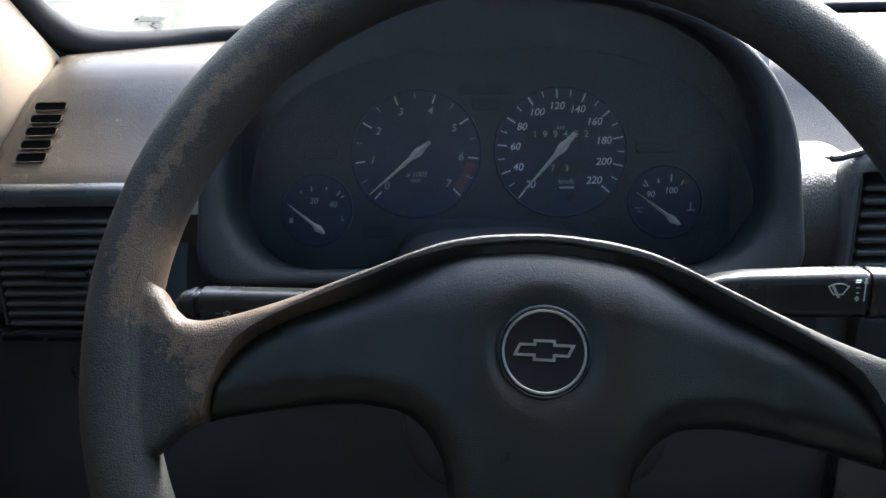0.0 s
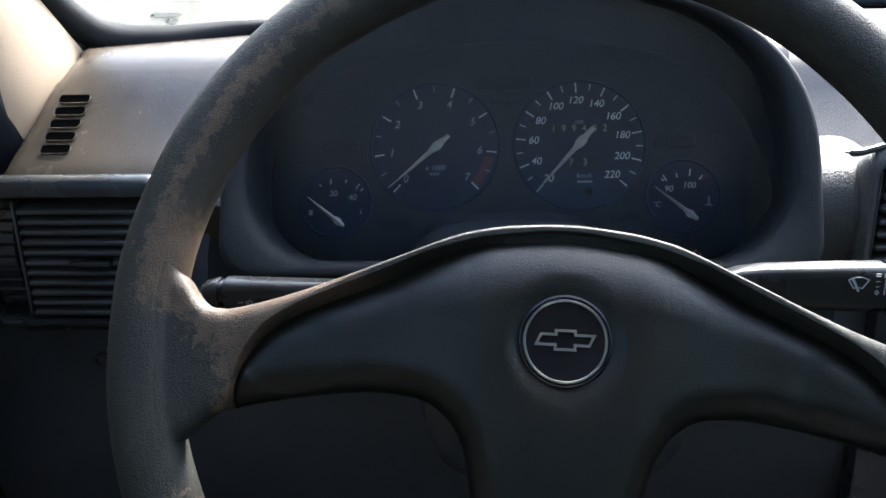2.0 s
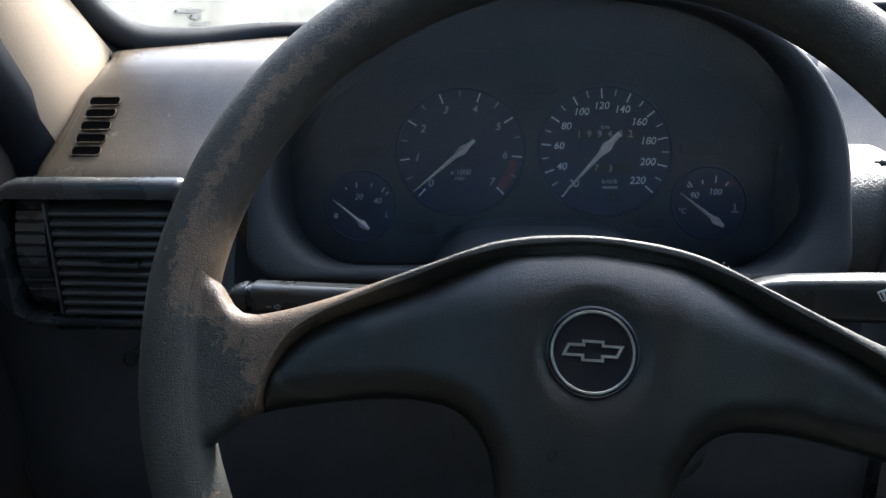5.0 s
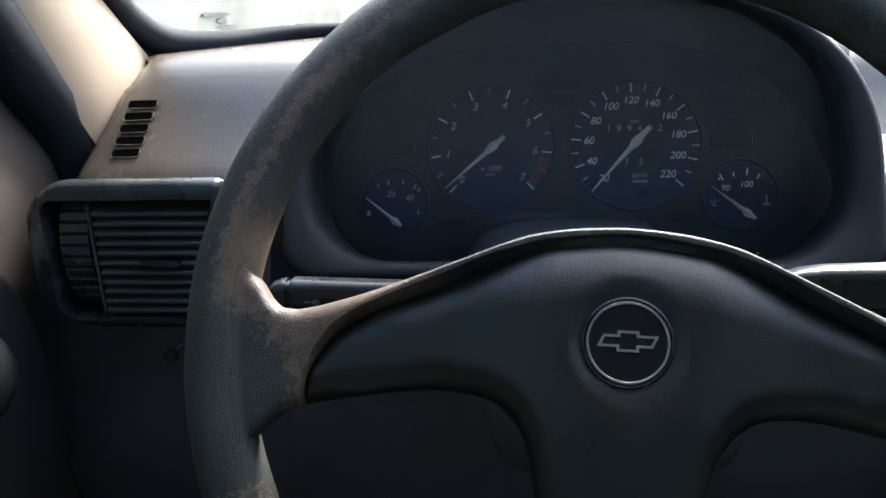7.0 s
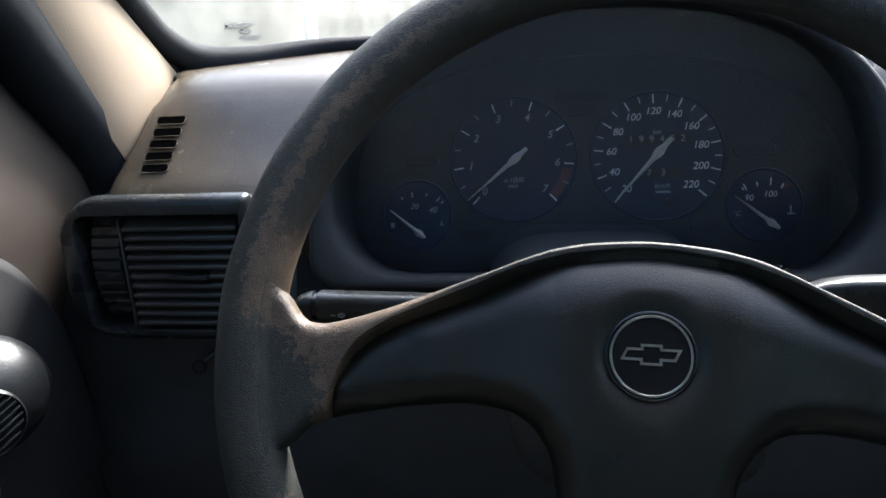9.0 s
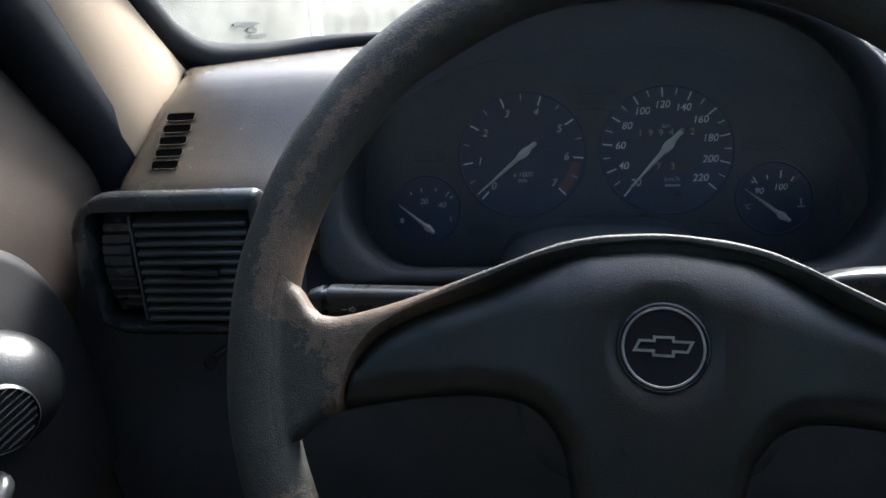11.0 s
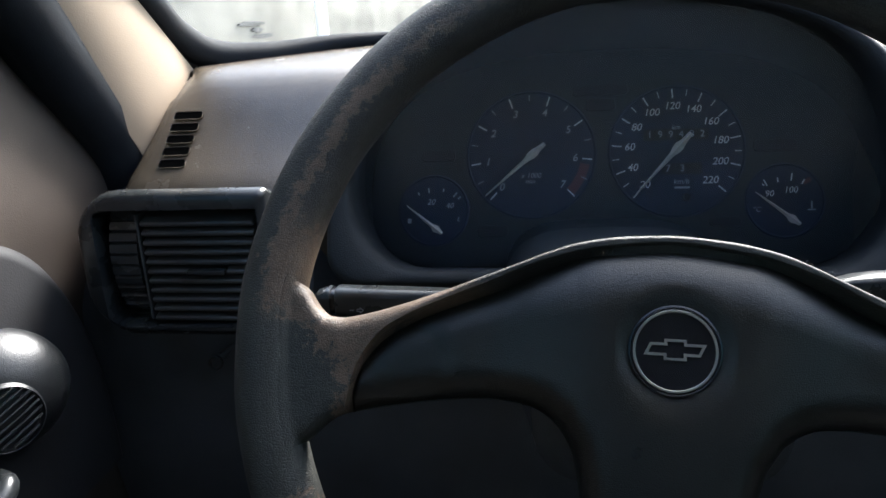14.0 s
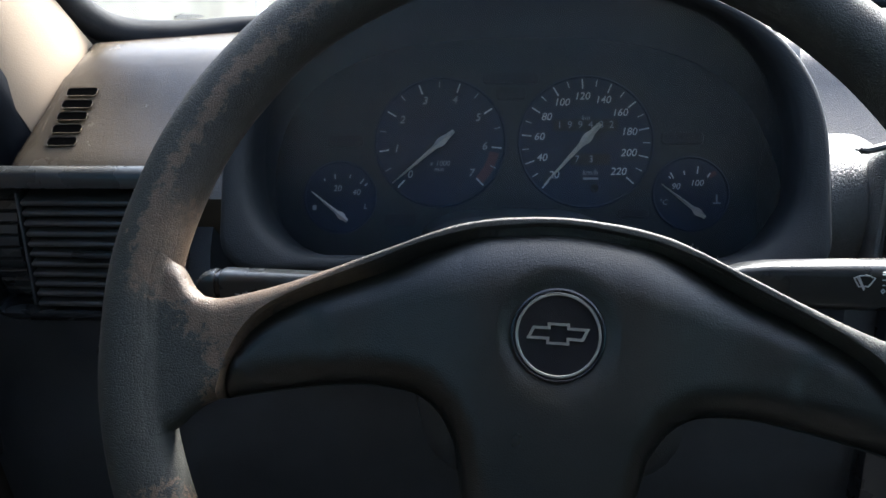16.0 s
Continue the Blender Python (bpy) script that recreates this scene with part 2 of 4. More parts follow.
def box(sx, sy, sz, bevel=0.0, at=(0, 0, 0), seg=2, m=None):
    bm = bmesh.new()
    bmesh.ops.create_cube(bm, size=1, matrix=Matrix.Translation(at) @ (m or Matrix()) @ Matrix.Diagonal((sx, sy, sz, 1)))
    if bevel:
        bmesh.ops.bevel(bm, geom=bm.edges[:], offset=bevel, segments=seg, profile=0.5, affect="EDGES")
    return bm


def turned(profile, n=48, caps=True):
    """A body of revolution about z from (radius, height) pairs."""
    return loft([[(r * math.cos(2 * math.pi * i / n), r * math.sin(2 * math.pi * i / n), z) for i in range(n)] for r, z in profile], caps=caps)


def rounded(w, h, r, n=6):
    """The outline of a rounded rectangle round the origin."""
    pts = []
    for cx, cy, a0 in ((w / 2 - r, h / 2 - r, 0), (-w / 2 + r, h / 2 - r, 90), (-w / 2 + r, -h / 2 + r, 180), (w / 2 - r, -h / 2 + r, 270)):
        for i in range(n + 1):
            t = radians(a0 + 90 * i / n)
            pts.append((cx + r * math.cos(t), cy + r * math.sin(t)))
    return pts


def uneven(w, h, left, right, n=7):
    """Like rounded(), with one radius for the left corners and one for the right."""
    pts = []
    for sx, sy, a0, r in ((1, 1, 0, right), (-1, 1, 90, left), (-1, -1, 180, left), (1, -1, 270, right)):
        for i in range(n + 1):
            t = radians(a0 + 90 * i / n)
            pts.append((sx * (w / 2 - r) + r * math.cos(t), sy * (h / 2 - r) + r * math.sin(t)))
    return pts


def plate(outline, z0, z1, bevel=0.0):
    """An outline in x, y raised from z0 to z1, its upper edge eased."""
    cx, cy = sum(p[0] for p in outline) / len(outline), sum(p[1] for p in outline) / len(outline)
    rings = [[(x, y, z0) for x, y in outline], [(x, y, z1 - bevel) for x, y in outline]]
    if bevel:
        def inset(p):
            d = math.hypot(p[0] - cx, p[1] - cy) or 1
            return (p[0] - (p[0] - cx) / d * bevel, p[1] - (p[1] - cy) / d * bevel, z1)
        rings.append([inset(p) for p in outline])
    return loft(rings)


def interp(x, table):
    """A smooth curve through the pairs of a table, the same on both sides."""
    x = min(max(abs(x), table[0][0]), table[-1][0])
    k = max(i for i in range(len(table) - 1) if table[i][0] <= x)
    (x0, y0), (x1, y1) = table[k], table[k + 1]
    step = (y1 - y0) / (x1 - x0)

    def slope(i):
        if i == 0:
            return 0.0
        if i == len(table) - 1:
            return step
        a = (table[i][1] - table[i - 1][1]) / (table[i][0] - table[i - 1][0])
        c = (table[i + 1][1] - table[i][1]) / (table[i + 1][0] - table[i][0])
        return 0.0 if a * c <= 0 else 2 * a * c / (a + c)
    t, d = (x - x0) / (x1 - x0), x1 - x0
    return (2 * t ** 3 - 3 * t * t + 1) * y0 + (t ** 3 - 2 * t * t + t) * d * slope(k) + (3 * t * t - 2 * t ** 3) * y1 + (t ** 3 - t * t) * d * slope(k + 1)


def writing(name, text, size, mat, parent, x, y, z, shear=0.2, spin=0.0, bold=0.0):
    """Raised lettering in the built-in font, made into a mesh."""
    cu = bpy.data.curves.new(name, "FONT")
    cu.body, cu.size, cu.shear, cu.extrude, cu.offset = text, size, shear, 0.0001, bold
    cu.align_x, cu.align_y = "CENTER", "CENTER"
    tmp = bpy.data.objects.new(name, cu)
    scene.collection.objects.link(tmp)
    me = bpy.data.meshes.new_from_object(tmp.evaluated_get(bpy.context.evaluated_depsgraph_get()))
    bpy.data.objects.remove(tmp)
    me.materials.clear()
    me.materials.append(mat)
    ob = new(name, me)
    ob.parent = parent
    ob.matrix_basis = pose(x, y, z, 0, 0, spin)
    return ob


# ---- setting: ground, wall, body shell ----
bm = bmesh.new()
bmesh.ops.create_grid(bm, x_segments=40, y_segments=40, size=150)
tagged(part("ground", bm, CONCRETE), "pale worn concrete yard around the car", "ground", kind="structure")
tagged(part("wall_yard", box(30, 0.25, 2.4, 0.02), PLASTER, m=pose(-1.6, 5.6, 1.2, 0, 0, 75)), "sunlit pale plaster wall with grey stains", "wall", kind="structure")
tagged(part("pole", turned([(0.035, 0), (0.035, 3.0), (0.03, 3.01)], 20), GALV, m=pose(-1.465, 4.6, 0)), "white painted steel pole in front of the wall", "pole")
for x, y, z, w, h in ((-1.80, 4.36, 0.93, 0.26, 0.03), (-1.78, 4.46, 0.86, 0.22, 0.03), (-1.79, 4.40, 0.895, 0.12, 0.03)):
    edge = [(w / 2 * math.cos(t) * random.uniform(0.7, 1.1), h / 2 * math.sin(t) * random.uniform(0.6, 1.2)) for t in [2 * math.pi * i / 26 for i in range(26)]]
    tagged(part("plaster_patch", plate(edge, -0.02, 0.008, 0.003), LEATHER, m=pose(x, y, z, 0, 0, 75) @ pose(0, 0, 0, 90, 0, 0)), "dark flaked patch on the sunlit plaster wall", "patch", kind="structure")
for name, x, y, r, h in (("bush", -2.25, 4.85, 0.3, 1.25), ("bush", -2.7, 4.75, 0.25, 1.1)):
    bm = bmesh.new()
    for i in range(260):
        p = Vector((random.gauss(0, r * 0.5), random.gauss(0, r * 0.3), abs(random.gauss(h * 0.55, h * 0.3))))
        q = Euler((random.uniform(0, 6), random.uniform(0, 6), random.uniform(0, 6))).to_matrix()
        vs = [bm.verts.new(p + q @ Vector(c)) for c in ((0, 0, 0), (0.05, 0.02, 0.01), (0.11, 0, 0), (0.05, -0.02, 0.01))]
        bm.faces.new(vs)
    ob = tagged(part(name, bm, GREEN, m=pose(x, y, 0)), "pale washed-out shrub against the sunlit wall", "bush")

tagged(part("floor", box(1.50, 2.5, 0.04, 0.01, (0.29, -0.35, 0.25)), CARPET), "dark carpeted footwell floor", "floor", kind="structure")
tagged(part("ceiling", box(1.24, 1.55, 0.03, 0.01, (0.29, -0.66, 1.335)), LINING), "pale fabric headlining", "ceiling", kind="structure")
tagged(part("wall_back", box(1.46, 0.06, 1.05, 0.01, (0.29, -1.45, 0.76)), CARPET), "dark rear cabin panel", "wall", kind="structure")
tagged(part("wall_front", box(1.46, 0.05, 0.70, 0.01, (0.29, 0.93, 0.58)), CARPET), "dark bulkhead behind the dashboard", "wall", kind="structure")
tagged(part("wall_right", box(0.05, 2.4, 0.68, 0.01, (0.99, -0.25, 0.58)), DOOR), "passenger side door trim", "wall", kind="structure")
tagged(part("wall_footwell", box(0.05, 0.52, 0.72, 0.01, (-0.405, 0.69, 0.57)), CARPET), "dark side wall of the footwell", "wall", kind="structure")
tagged(part("wall_left", box(0.05, 1.65, 0.66, 0.01, (-0.435, -0.62, 0.57)), DOOR), "driver side lower door trim", "wall", kind="structure")
for x, y in ((-0.40, -0.5), (0.98, -0.5)):
    tagged(part("pillar_b", box(0.06, 0.14, 0.45, 0.015, (x, y, 1.12)), CREAM), "cream centre door pillar", "pillar", kind="structure")


def screen_base(x):
    """y and z of the foot of the windscreen."""
    return 0.82 - 0.53 * (x - 0.29) ** 2, 0.974 + 0.012 * (1 - ((x - 0.29) / 0.62) ** 2)


# windscreen
XS = [-0.33 + 1.24 * i / 40 for i in range(41)]
rows = []
for k in range(9):
    f = k / 8
    rows.append([(x * (1 - 0.10 * f) + 0.029 * f, screen_base(x)[0] + 0.004 - f * (screen_base(x)[0] - 0.10 + 0.12 * ((x - 0.29) / 0.62) ** 2), screen_base(x)[1] + f * 0.345 + 0.02 * math.sin(math.pi * f)) for x in XS])
windscreen = tagged(part("window_1", slab(rows, (0, 0.002, 0.003)), GLASS), "clear windscreen with a black rubber surround", "windscreen", kind="structure")
windscreen.visible_shadow = False
# unseen side panes; their teal tint is added to dim and colour the fill
for x, s in ((-0.40, 1), (0.98, -1)):
    for y0, y1 in ((-0.43, 0.42), (-1.40, -0.57)):
        rows = [[(x + s * 0.03 * f, y0 + (y1 - y0) * g, 0.90 + 0.42 * f) for g in (0, 0.5, 1)] for f in (0, 0.5, 1)]
        pane = tagged(part("side_window", slab(rows, (0.003 * s, 0, 0)), TINT), "unseen side window glass, tint added to dim and cool the cabin light", "window", kind="structure")
        pane.visible_shadow = True


def ease(x):
    x = min(1, max(0, x))
    return x * x * (3 - 2 * x)


def tube(path, radii, n=12, flat=1.0):
    """A tube along a path, with one radius a point; flat squeezes it upwards."""
    rings = []
    pts = [Vector(p) for p in path]
    for i, p in enumerate(pts):
        d = (pts[min(i + 1, len(pts) - 1)] - pts[max(i - 1, 0)]).normalized()
        side = d.cross(Vector((0, 0, 1))).normalized()
        up = side.cross(d)
        r = radii[i] if isinstance(radii, (list, tuple)) else radii
        rings.append([p + side * (r * math.cos(2 * math.pi * k / n)) + up * (r * flat * math.sin(2 * math.pi * k / n)) for k in range(n)])
    return loft(rings)


def smooth_path(pts, n):
    """Catmull-Rom through the points."""
    pts = [Vector(p) for p in pts]
    out = []
    for i in range(len(pts) - 1):
        p0, p1, p2, p3 = pts[max(i - 1, 0)], pts[i], pts[i + 1], pts[min(i + 2, len(pts) - 1)]
        for k in range(n):
            t = k / n
            out.append(0.5 * (2 * p1 + (p2 - p0) * t + (2 * p0 - 5 * p1 + 4 * p2 - p3) * t * t + (3 * p1 - p0 - 3 * p2 + p3) * t ** 3))
    out.append(pts[-1])
    return out


# rubber surround of the windscreen
foot = [(x, screen_base(x)[0] - 0.002, screen_base(x)[1] - 0.004) for x in (0.9, 0.7, 0.5, 0.3, 0.1, -0.05, -0.15, -0.22)]
bend = [(-0.275, 0.640, 0.968), (-0.308, 0.610, 0.973), (-0.3225, 0.580, 0.990), (-0.3235, 0.545, 1.014), (-0.318, 0.45, 1.08), (-0.300, 0.28, 1.19), (-0.28, 0.10, 1.31)]
seal_path = smooth_path(foot + bend, 6)
radii = [0.0055 if p.x > -0.18 else min(0.0125, 0.0055 + 0.07 * (-0.18 - p.x)) for p in seal_path]
tagged(part("windscreen_seal", tube(seal_path, radii, 12), RUBBER), "black rubber seal around the windscreen", "seal", kind="structure")
tagged(part("bonnet", slab([[(x, y, 0.935 - 0.05 * max(0, y - 1.0) - 0.06 * ((x - 0.29) / 0.7) ** 2) for x in [-0.4 + 1.38 * i / 16 for i in range(17)]] for y in (0.92, 1.0, 1.2, 1.5, 1.8)], (0, 0, -0.02)), PAINT), "pale painted bonnet of the car", "bonnet")

rows = []
for f in (0, 0.4, 0.8, 1):
    rows.append([(x, screen_base(x)[0] + 0.008 + (0.95 - screen_base(x)[0]) * f, screen_base(x)[1] - 0.014 + (0.905 - screen_base(x)[1]) * f ** 0.7) for x in [-0.42 + 1.42 * i / 30 for i in range(31)]])
tagged(part("scuttle", slab(rows, (0, 0, -0.015)), DARK), "black scuttle panel below the windscreen", "scuttle", kind="structure")
# pillar trim
rows = []
for k in range(15):
    f = -0.15 + 3.2 * k / 14
    lft = Vector((-0.3245, 0.503, 0.909)).lerp(Vector((-0.3325, 0.433, 1.019)), f)
    rgt = Vector((-0.317, 0.588, 0.962)).lerp(Vector((-0.3185, 0.522, 1.016)), f)
    mid = (lft + rgt) / 2 + Vector((0.012, -0.016, 0.0))
    row = []
    for i in range(11):
        s = i / 10
        row.append(lft * (1 - s) ** 2 + mid * (2 * s * (1 - s)) + rgt * s * s)
    rows.append(row)
tagged(part("pillar_trim", slab(rows, (-0.03, 0.02, 0)), CREAM), "cream textured trim on the windscreen pillar", "pillar trim", kind="structure")
rows = [[p + Vector((1.205 - 2 * (p.x + 0.3175), 0, 0)) for p in r] for r in rows]
tagged(part("pillar_trim", slab(rows, (0.03, 0.02, 0)), CREAM), "cream textured trim on the windscreen pillar", "pillar trim", kind="structure")
tagged(part("corner_seal", box(0.05, 0.07, 0.06, 0.008, (-0.345, 0.635, 0.948)), RUBBER), "black rubber filler at the foot of the pillar", "seal", kind="structure")
# black door frame behind the pillar trim
tagged(part("door_seal", tube(smooth_path([(-0.352, 0.530, 0.80), (-0.350, 0.520, 0.87), (-0.349, 0.502, 0.925), (-0.350, 0.455, 0.985), (-0.349, 0.40, 1.045), (-0.33, 0.2, 1.2), (-0.30, 0.05, 1.31)], 6), 0.025, 14), RUBBER), "wide black rubber door seal", "seal", kind="structure")

# dashboard pad
dashboard = base("dashboard", pose(0, 0, 0), "grey-brown grained vinyl dashboard, dusty and sun-bleached", "dashboard")


def dash_profile(x, inside):
    by, bz = screen_base(max(x, -0.30))
    cut = 0.13 if inside else 0.0
    low = 0.962 + 0.004 * min(1, max(0, (x + 0.1) / 0.4))
    pts = [(by + 0.02, bz - 0.03), (by + 0.006, bz - 0.009)]
    front = 0.592 + cut * 0.4
    for f in (0.25, 0.5, 0.75):
        pts.append((by + (front - by) * f, bz - 0.008 + (low + 0.004 - bz + 0.008) * f))
    for py, pz in ((0.592, 0.0040), (0.576, 0.0038), (0.563, 0.0026), (0.552, 0.0002), (0.5425, -0.0042), (0.534, -0.0105), (0.527, -0.0172)):
        pts.append((py + cut * 0.5, low + pz))
    for f in (0.3, 0.4, 0.55, 0.7, 0.88):
        pts.append((0.5365 - 0.0575 * f + cut, 0.9575 - 0.0605 * f - 0.003 * math.sin(math.pi * f)))
    pts += [(0.479 + cut, 0.897), (0.470 + cut, 0.887), (0.462 + cut, 0.874), (0.50 + cut, 0.78)]
    return pts


def dash_left(z, y):
    side = float(np.interp(z, [0.78, 0.88, 0.893, 0.913, 0.945, 0.962, 0.970], [-0.338, -0.334, -0.331, -0.325, -0.3145, -0.3085, -0.3050]))
    return side + (-0.326 - side) * ease((y - 0.553) / 0.045)


rows = []
cols = [(0, 0.014), (0.0015, 0.006), (0.005, 0.0018), (0.012, 0)] + [(0.02 + 1.20 * i / 90, 0) for i in range(91)]
for s, back in cols:
    x0 = -0.30 + s
    pts = dash_profile(x0, -0.133 < x0 < 0.192)
    rows.append([(dash_left(z, y) + s * 1.0, y + back * (1 if y < 0.57 else 0), z - back * (0.6 if y > 0.53 else 0)) for y, z in pts])
part("pad", slab(rows, (0, 0.02, -0.05)), DASH, dashboard)
for i in range(5):
    z = 0.9365 - 0.00740 * i
    y = 0.5365 - 0.0575 * ((0.9575 - z) / 0.0605)
    w, xc = 0.0215 - 0.0004 * i, -0.2925 - 0.0009 * i
    m = pose(xc, y + 0.0006, z - 0.0006, 43.5, 0, 0)
    # no hole is cut: a flat black plate paints the shade inside
    slot = part("demister_slot", plate(rounded(w, 0.0066, 0.0022), 0.0, 0.0006), VOID, dashboard, "demister slot, its inner shade a black plate", m=m)
    bm = loft([[(x, y2, 0.0) for x, y2 in rounded(w + 0.0008, 0.0074, 0.0026)], [(x, y2, 0.0009) for x, y2 in rounded(w + 0.0005, 0.0071, 0.0024)], [(x, y2, 0.0008) for x, y2 in rounded(w, 0.0066, 0.0022)], [(x, y2, 0.0) for x, y2 in rounded(w, 0.0066, 0.0022)]], caps=False)
    part("slot_lip", bm, DASH, slot)
# lower panel under the vents
rows = [[(x, y, z) for x in np.linspace(-0.366, 0.95, 31)] for y, z in ((0.50, 0.90), (0.462, 0.84), (0.452, 0.81), (0.450, 0.76), (0.455, 0.70), (0.47, 0.62), (0.52, 0.52), (0.60, 0.46))]
part("knee_panel", slab([[(x, y + (0.10 if -0.172 < x < 0.187 and z > 0.80 else 0), z) for x, y, z in r] for r in rows], (0, 0.02, 0)), KNEE, dashboard, "dark lower dash panel")


def vent(name, x0, x1, z0, z1, yf, grille, n, wheel, label, radius, square=1.0, skin=SMOOTH):
    """An outlet: housing with a rounded frame, louvres and, if given, a ribbed thumb wheel."""
    thing = base(name, pose((x0 + x1) / 2, yf, (z0 + z1) / 2, 90, 0, 0), label, "air vent", "dash air vents")
    w, h = x1 - x0, z1 - z0
    g0, g1 = grille[0] - (x0 + x1) / 2, grille[1] - (x0 + x1) / 2
    lft = (wheel[0] if wheel else grille[0]) - (x0 + x1) / 2 - 0.003
    iw, ih = g1 - lft + 0.006, h - 0.021
    ic = (g1 + 0.003 + lft - 0.003) / 2

    def ring(ow, oh, z, r, cx=0.0, cy=0.0):
        return [(x + cx, y + cy, z) for x, y in uneven(ow, oh, r, r * square, 7)]
    oy = -0.0022
    part("housing", loft([ring(w - 0.006, h - 0.036, -0.08, radius, 0, -0.016), ring(w, h - 0.02, -0.045, radius, 0, -0.010), ring(w, h - 0.003, -0.016, radius, 0, -0.0015), ring(w, h, -0.009, radius), ring(w - 0.002, h - 0.002, -0.004, radius * 0.97), ring(w - 0.007, h - 0.007, -0.0008, radius * 0.9), ring(w - 0.012, h - 0.012, 0.0, radius * 0.8),
                          ring(iw + 0.003, ih + 0.002, 0.0, 0.008, ic, oy), ring(iw, ih, -0.002, 0.006, ic, oy), ring(iw - 0.002, ih - 0.002, -0.035, 0.006, ic, oy)], caps=False), skin, thing)
    part("backing", box(iw, ih, 0.004, 0, (ic, oy, -0.036)), WINDOW, thing)
    top, bot = ih / 2 + oy - 0.004, -ih / 2 + oy + 0.003
    for i in range(n):
        y = top + (bot - top) * (i + 0.5) / n
        part("louvre", box(g1 - g0, 0.0036, 0.016, 0.0015, (0, 0, 0), 3), LOUVRE, thing, m=pose((g0 + g1) / 2, y, -0.011, 20, 0, 0))
    part("divider", box(0.0018, ih - 0.006, 0.014, 0.0006, (0, 0, 0)), DARK, thing, m=pose(g0 - 0.002, oy, -0.011))
    if wheel:
        a0, a1 = wheel[0] - (x0 + x1) / 2, wheel[1] - (x0 + x1) / 2
        prof = []
        for i in range(61):
            t = radians(-36 + 72 * i / 60)
            r = 0.060 if i % 6 else 0.0584
            prof.append((r * math.sin(t), r * math.cos(t)))
        prof += [(0.034, -0.03 + 0.06), (-0.034, -0.03 + 0.06)]
        part("thumb_wheel", loft([[(a0, y, z - 0.063) for y, z in prof], [(a1, y, z - 0.063) for y, z in prof]]), SMOOTH, thing, "ribbed thumb wheel")
    tab = part("tab", box(0.026, 0.0035, 0.010, 0.001, (0, 0, 0)), SMOOTH, thing, m=pose((g0 + g1) / 2 + 0.004, -0.004, -0.004))
    return thing


vent("air_vent", -0.3385, -0.2045, 0.802, 0.9015, 0.424, (-0.2925, -0.2145), 11, (-0.3165, -0.297), "black louvred dash air vent with a ribbed thumb wheel", 0.034, 0.12)
# paler skin on the centre housing puts the light on its frame into colour
vent("air_vent", 0.2075, 0.36, 0.822, 0.9125, 0.440, (0.2185, 0.335), 8, None, "louvred centre dash air vent, housing paler to look lit", 0.016, skin=LEATHER)
part("console_panel", box(0.16, 0.02, 0.20, 0.004, (0.303, 0.449, 0.712)), SMOOTH, dashboard, "dark centre console panel")
part("console_knob", turned([(0.010, 0), (0.010, 0.008), (0.008, 0.011), (0.0005, 0.011)], 24), DARK, dashboard, "dark round knob", m=pose(0.252, 0.4385, 0.785, 90, 0, 0))
# creased vinyl column beside the binnacle
rows = []
for y, z in ((0.565, 0.938), (0.535, 0.922), (0.50, 0.911), (0.475, 0.905), (0.458, 0.896), (0.449, 0.884), (0.447, 0.868), (0.449, 0.85), (0.456, 0.835), (0.47, 0.82)):
    rows.append([(x, y + 0.006 * max(0, (x - 0.207) / 0.015) ** 2, z - 0.003 * max(0, (x - 0.207) / 0.015) ** 2) for x in np.linspace(0.1735, 0.222, 14)])
part("side_bolster", slab(rows, (0, 0.03, -0.01)), LEATHER, dashboard, "creased grey vinyl bolster")
part("trim_strip", tube(smooth_path([(0.1965, 0.449, 0.9075), (0.204, 0.447, 0.9075), (0.225, 0.447, 0.9125), (0.27, 0.45, 0.916), (0.36, 0.46, 0.918)], 5), [0.0008] * 3 + [0.0022] * 18, 8), DARK, dashboard, "thin dark trim strip")

# ---- instrument binnacle ----
CL = pose(-0.005, 0.5203, 0.8885, 68, 0, 0)
cluster = base("instrument_cluster", CL, "dark hooded instrument cluster with four dials, engine off", "instrument cluster")
UC = 0.0115


def arch(a, top, foot, low, n=140, power=2.6, corner=0.02):
    """Hood outline: a flattened arch over straight sides and a flat bottom."""
    pts = []
    for i in range(n + 1):
        t = math.pi * i / n
        c, s = math.cos(t), math.sin(t)
        pts.append((UC + a * math.copysign(abs(c) ** (2 / power), c), foot + (top - foot) * abs(s) ** (2 / power)))
    for cx, a0 in ((-1, 180), (1, 270)):
        for i in range(7):
            t = radians(a0 + 90 * i / 6)
            pts.append((UC + cx * (a - corner) + corner * math.cos(t), low + corner + corner * math.sin(t)))
    return pts


def arch_ring(a, top, foot, low, w, corner=0.02, lean=0.0):
    return [(x, y, w + lean * (y + 0.02)) for x, y in arch(a, top, foot, low, corner=corner)]


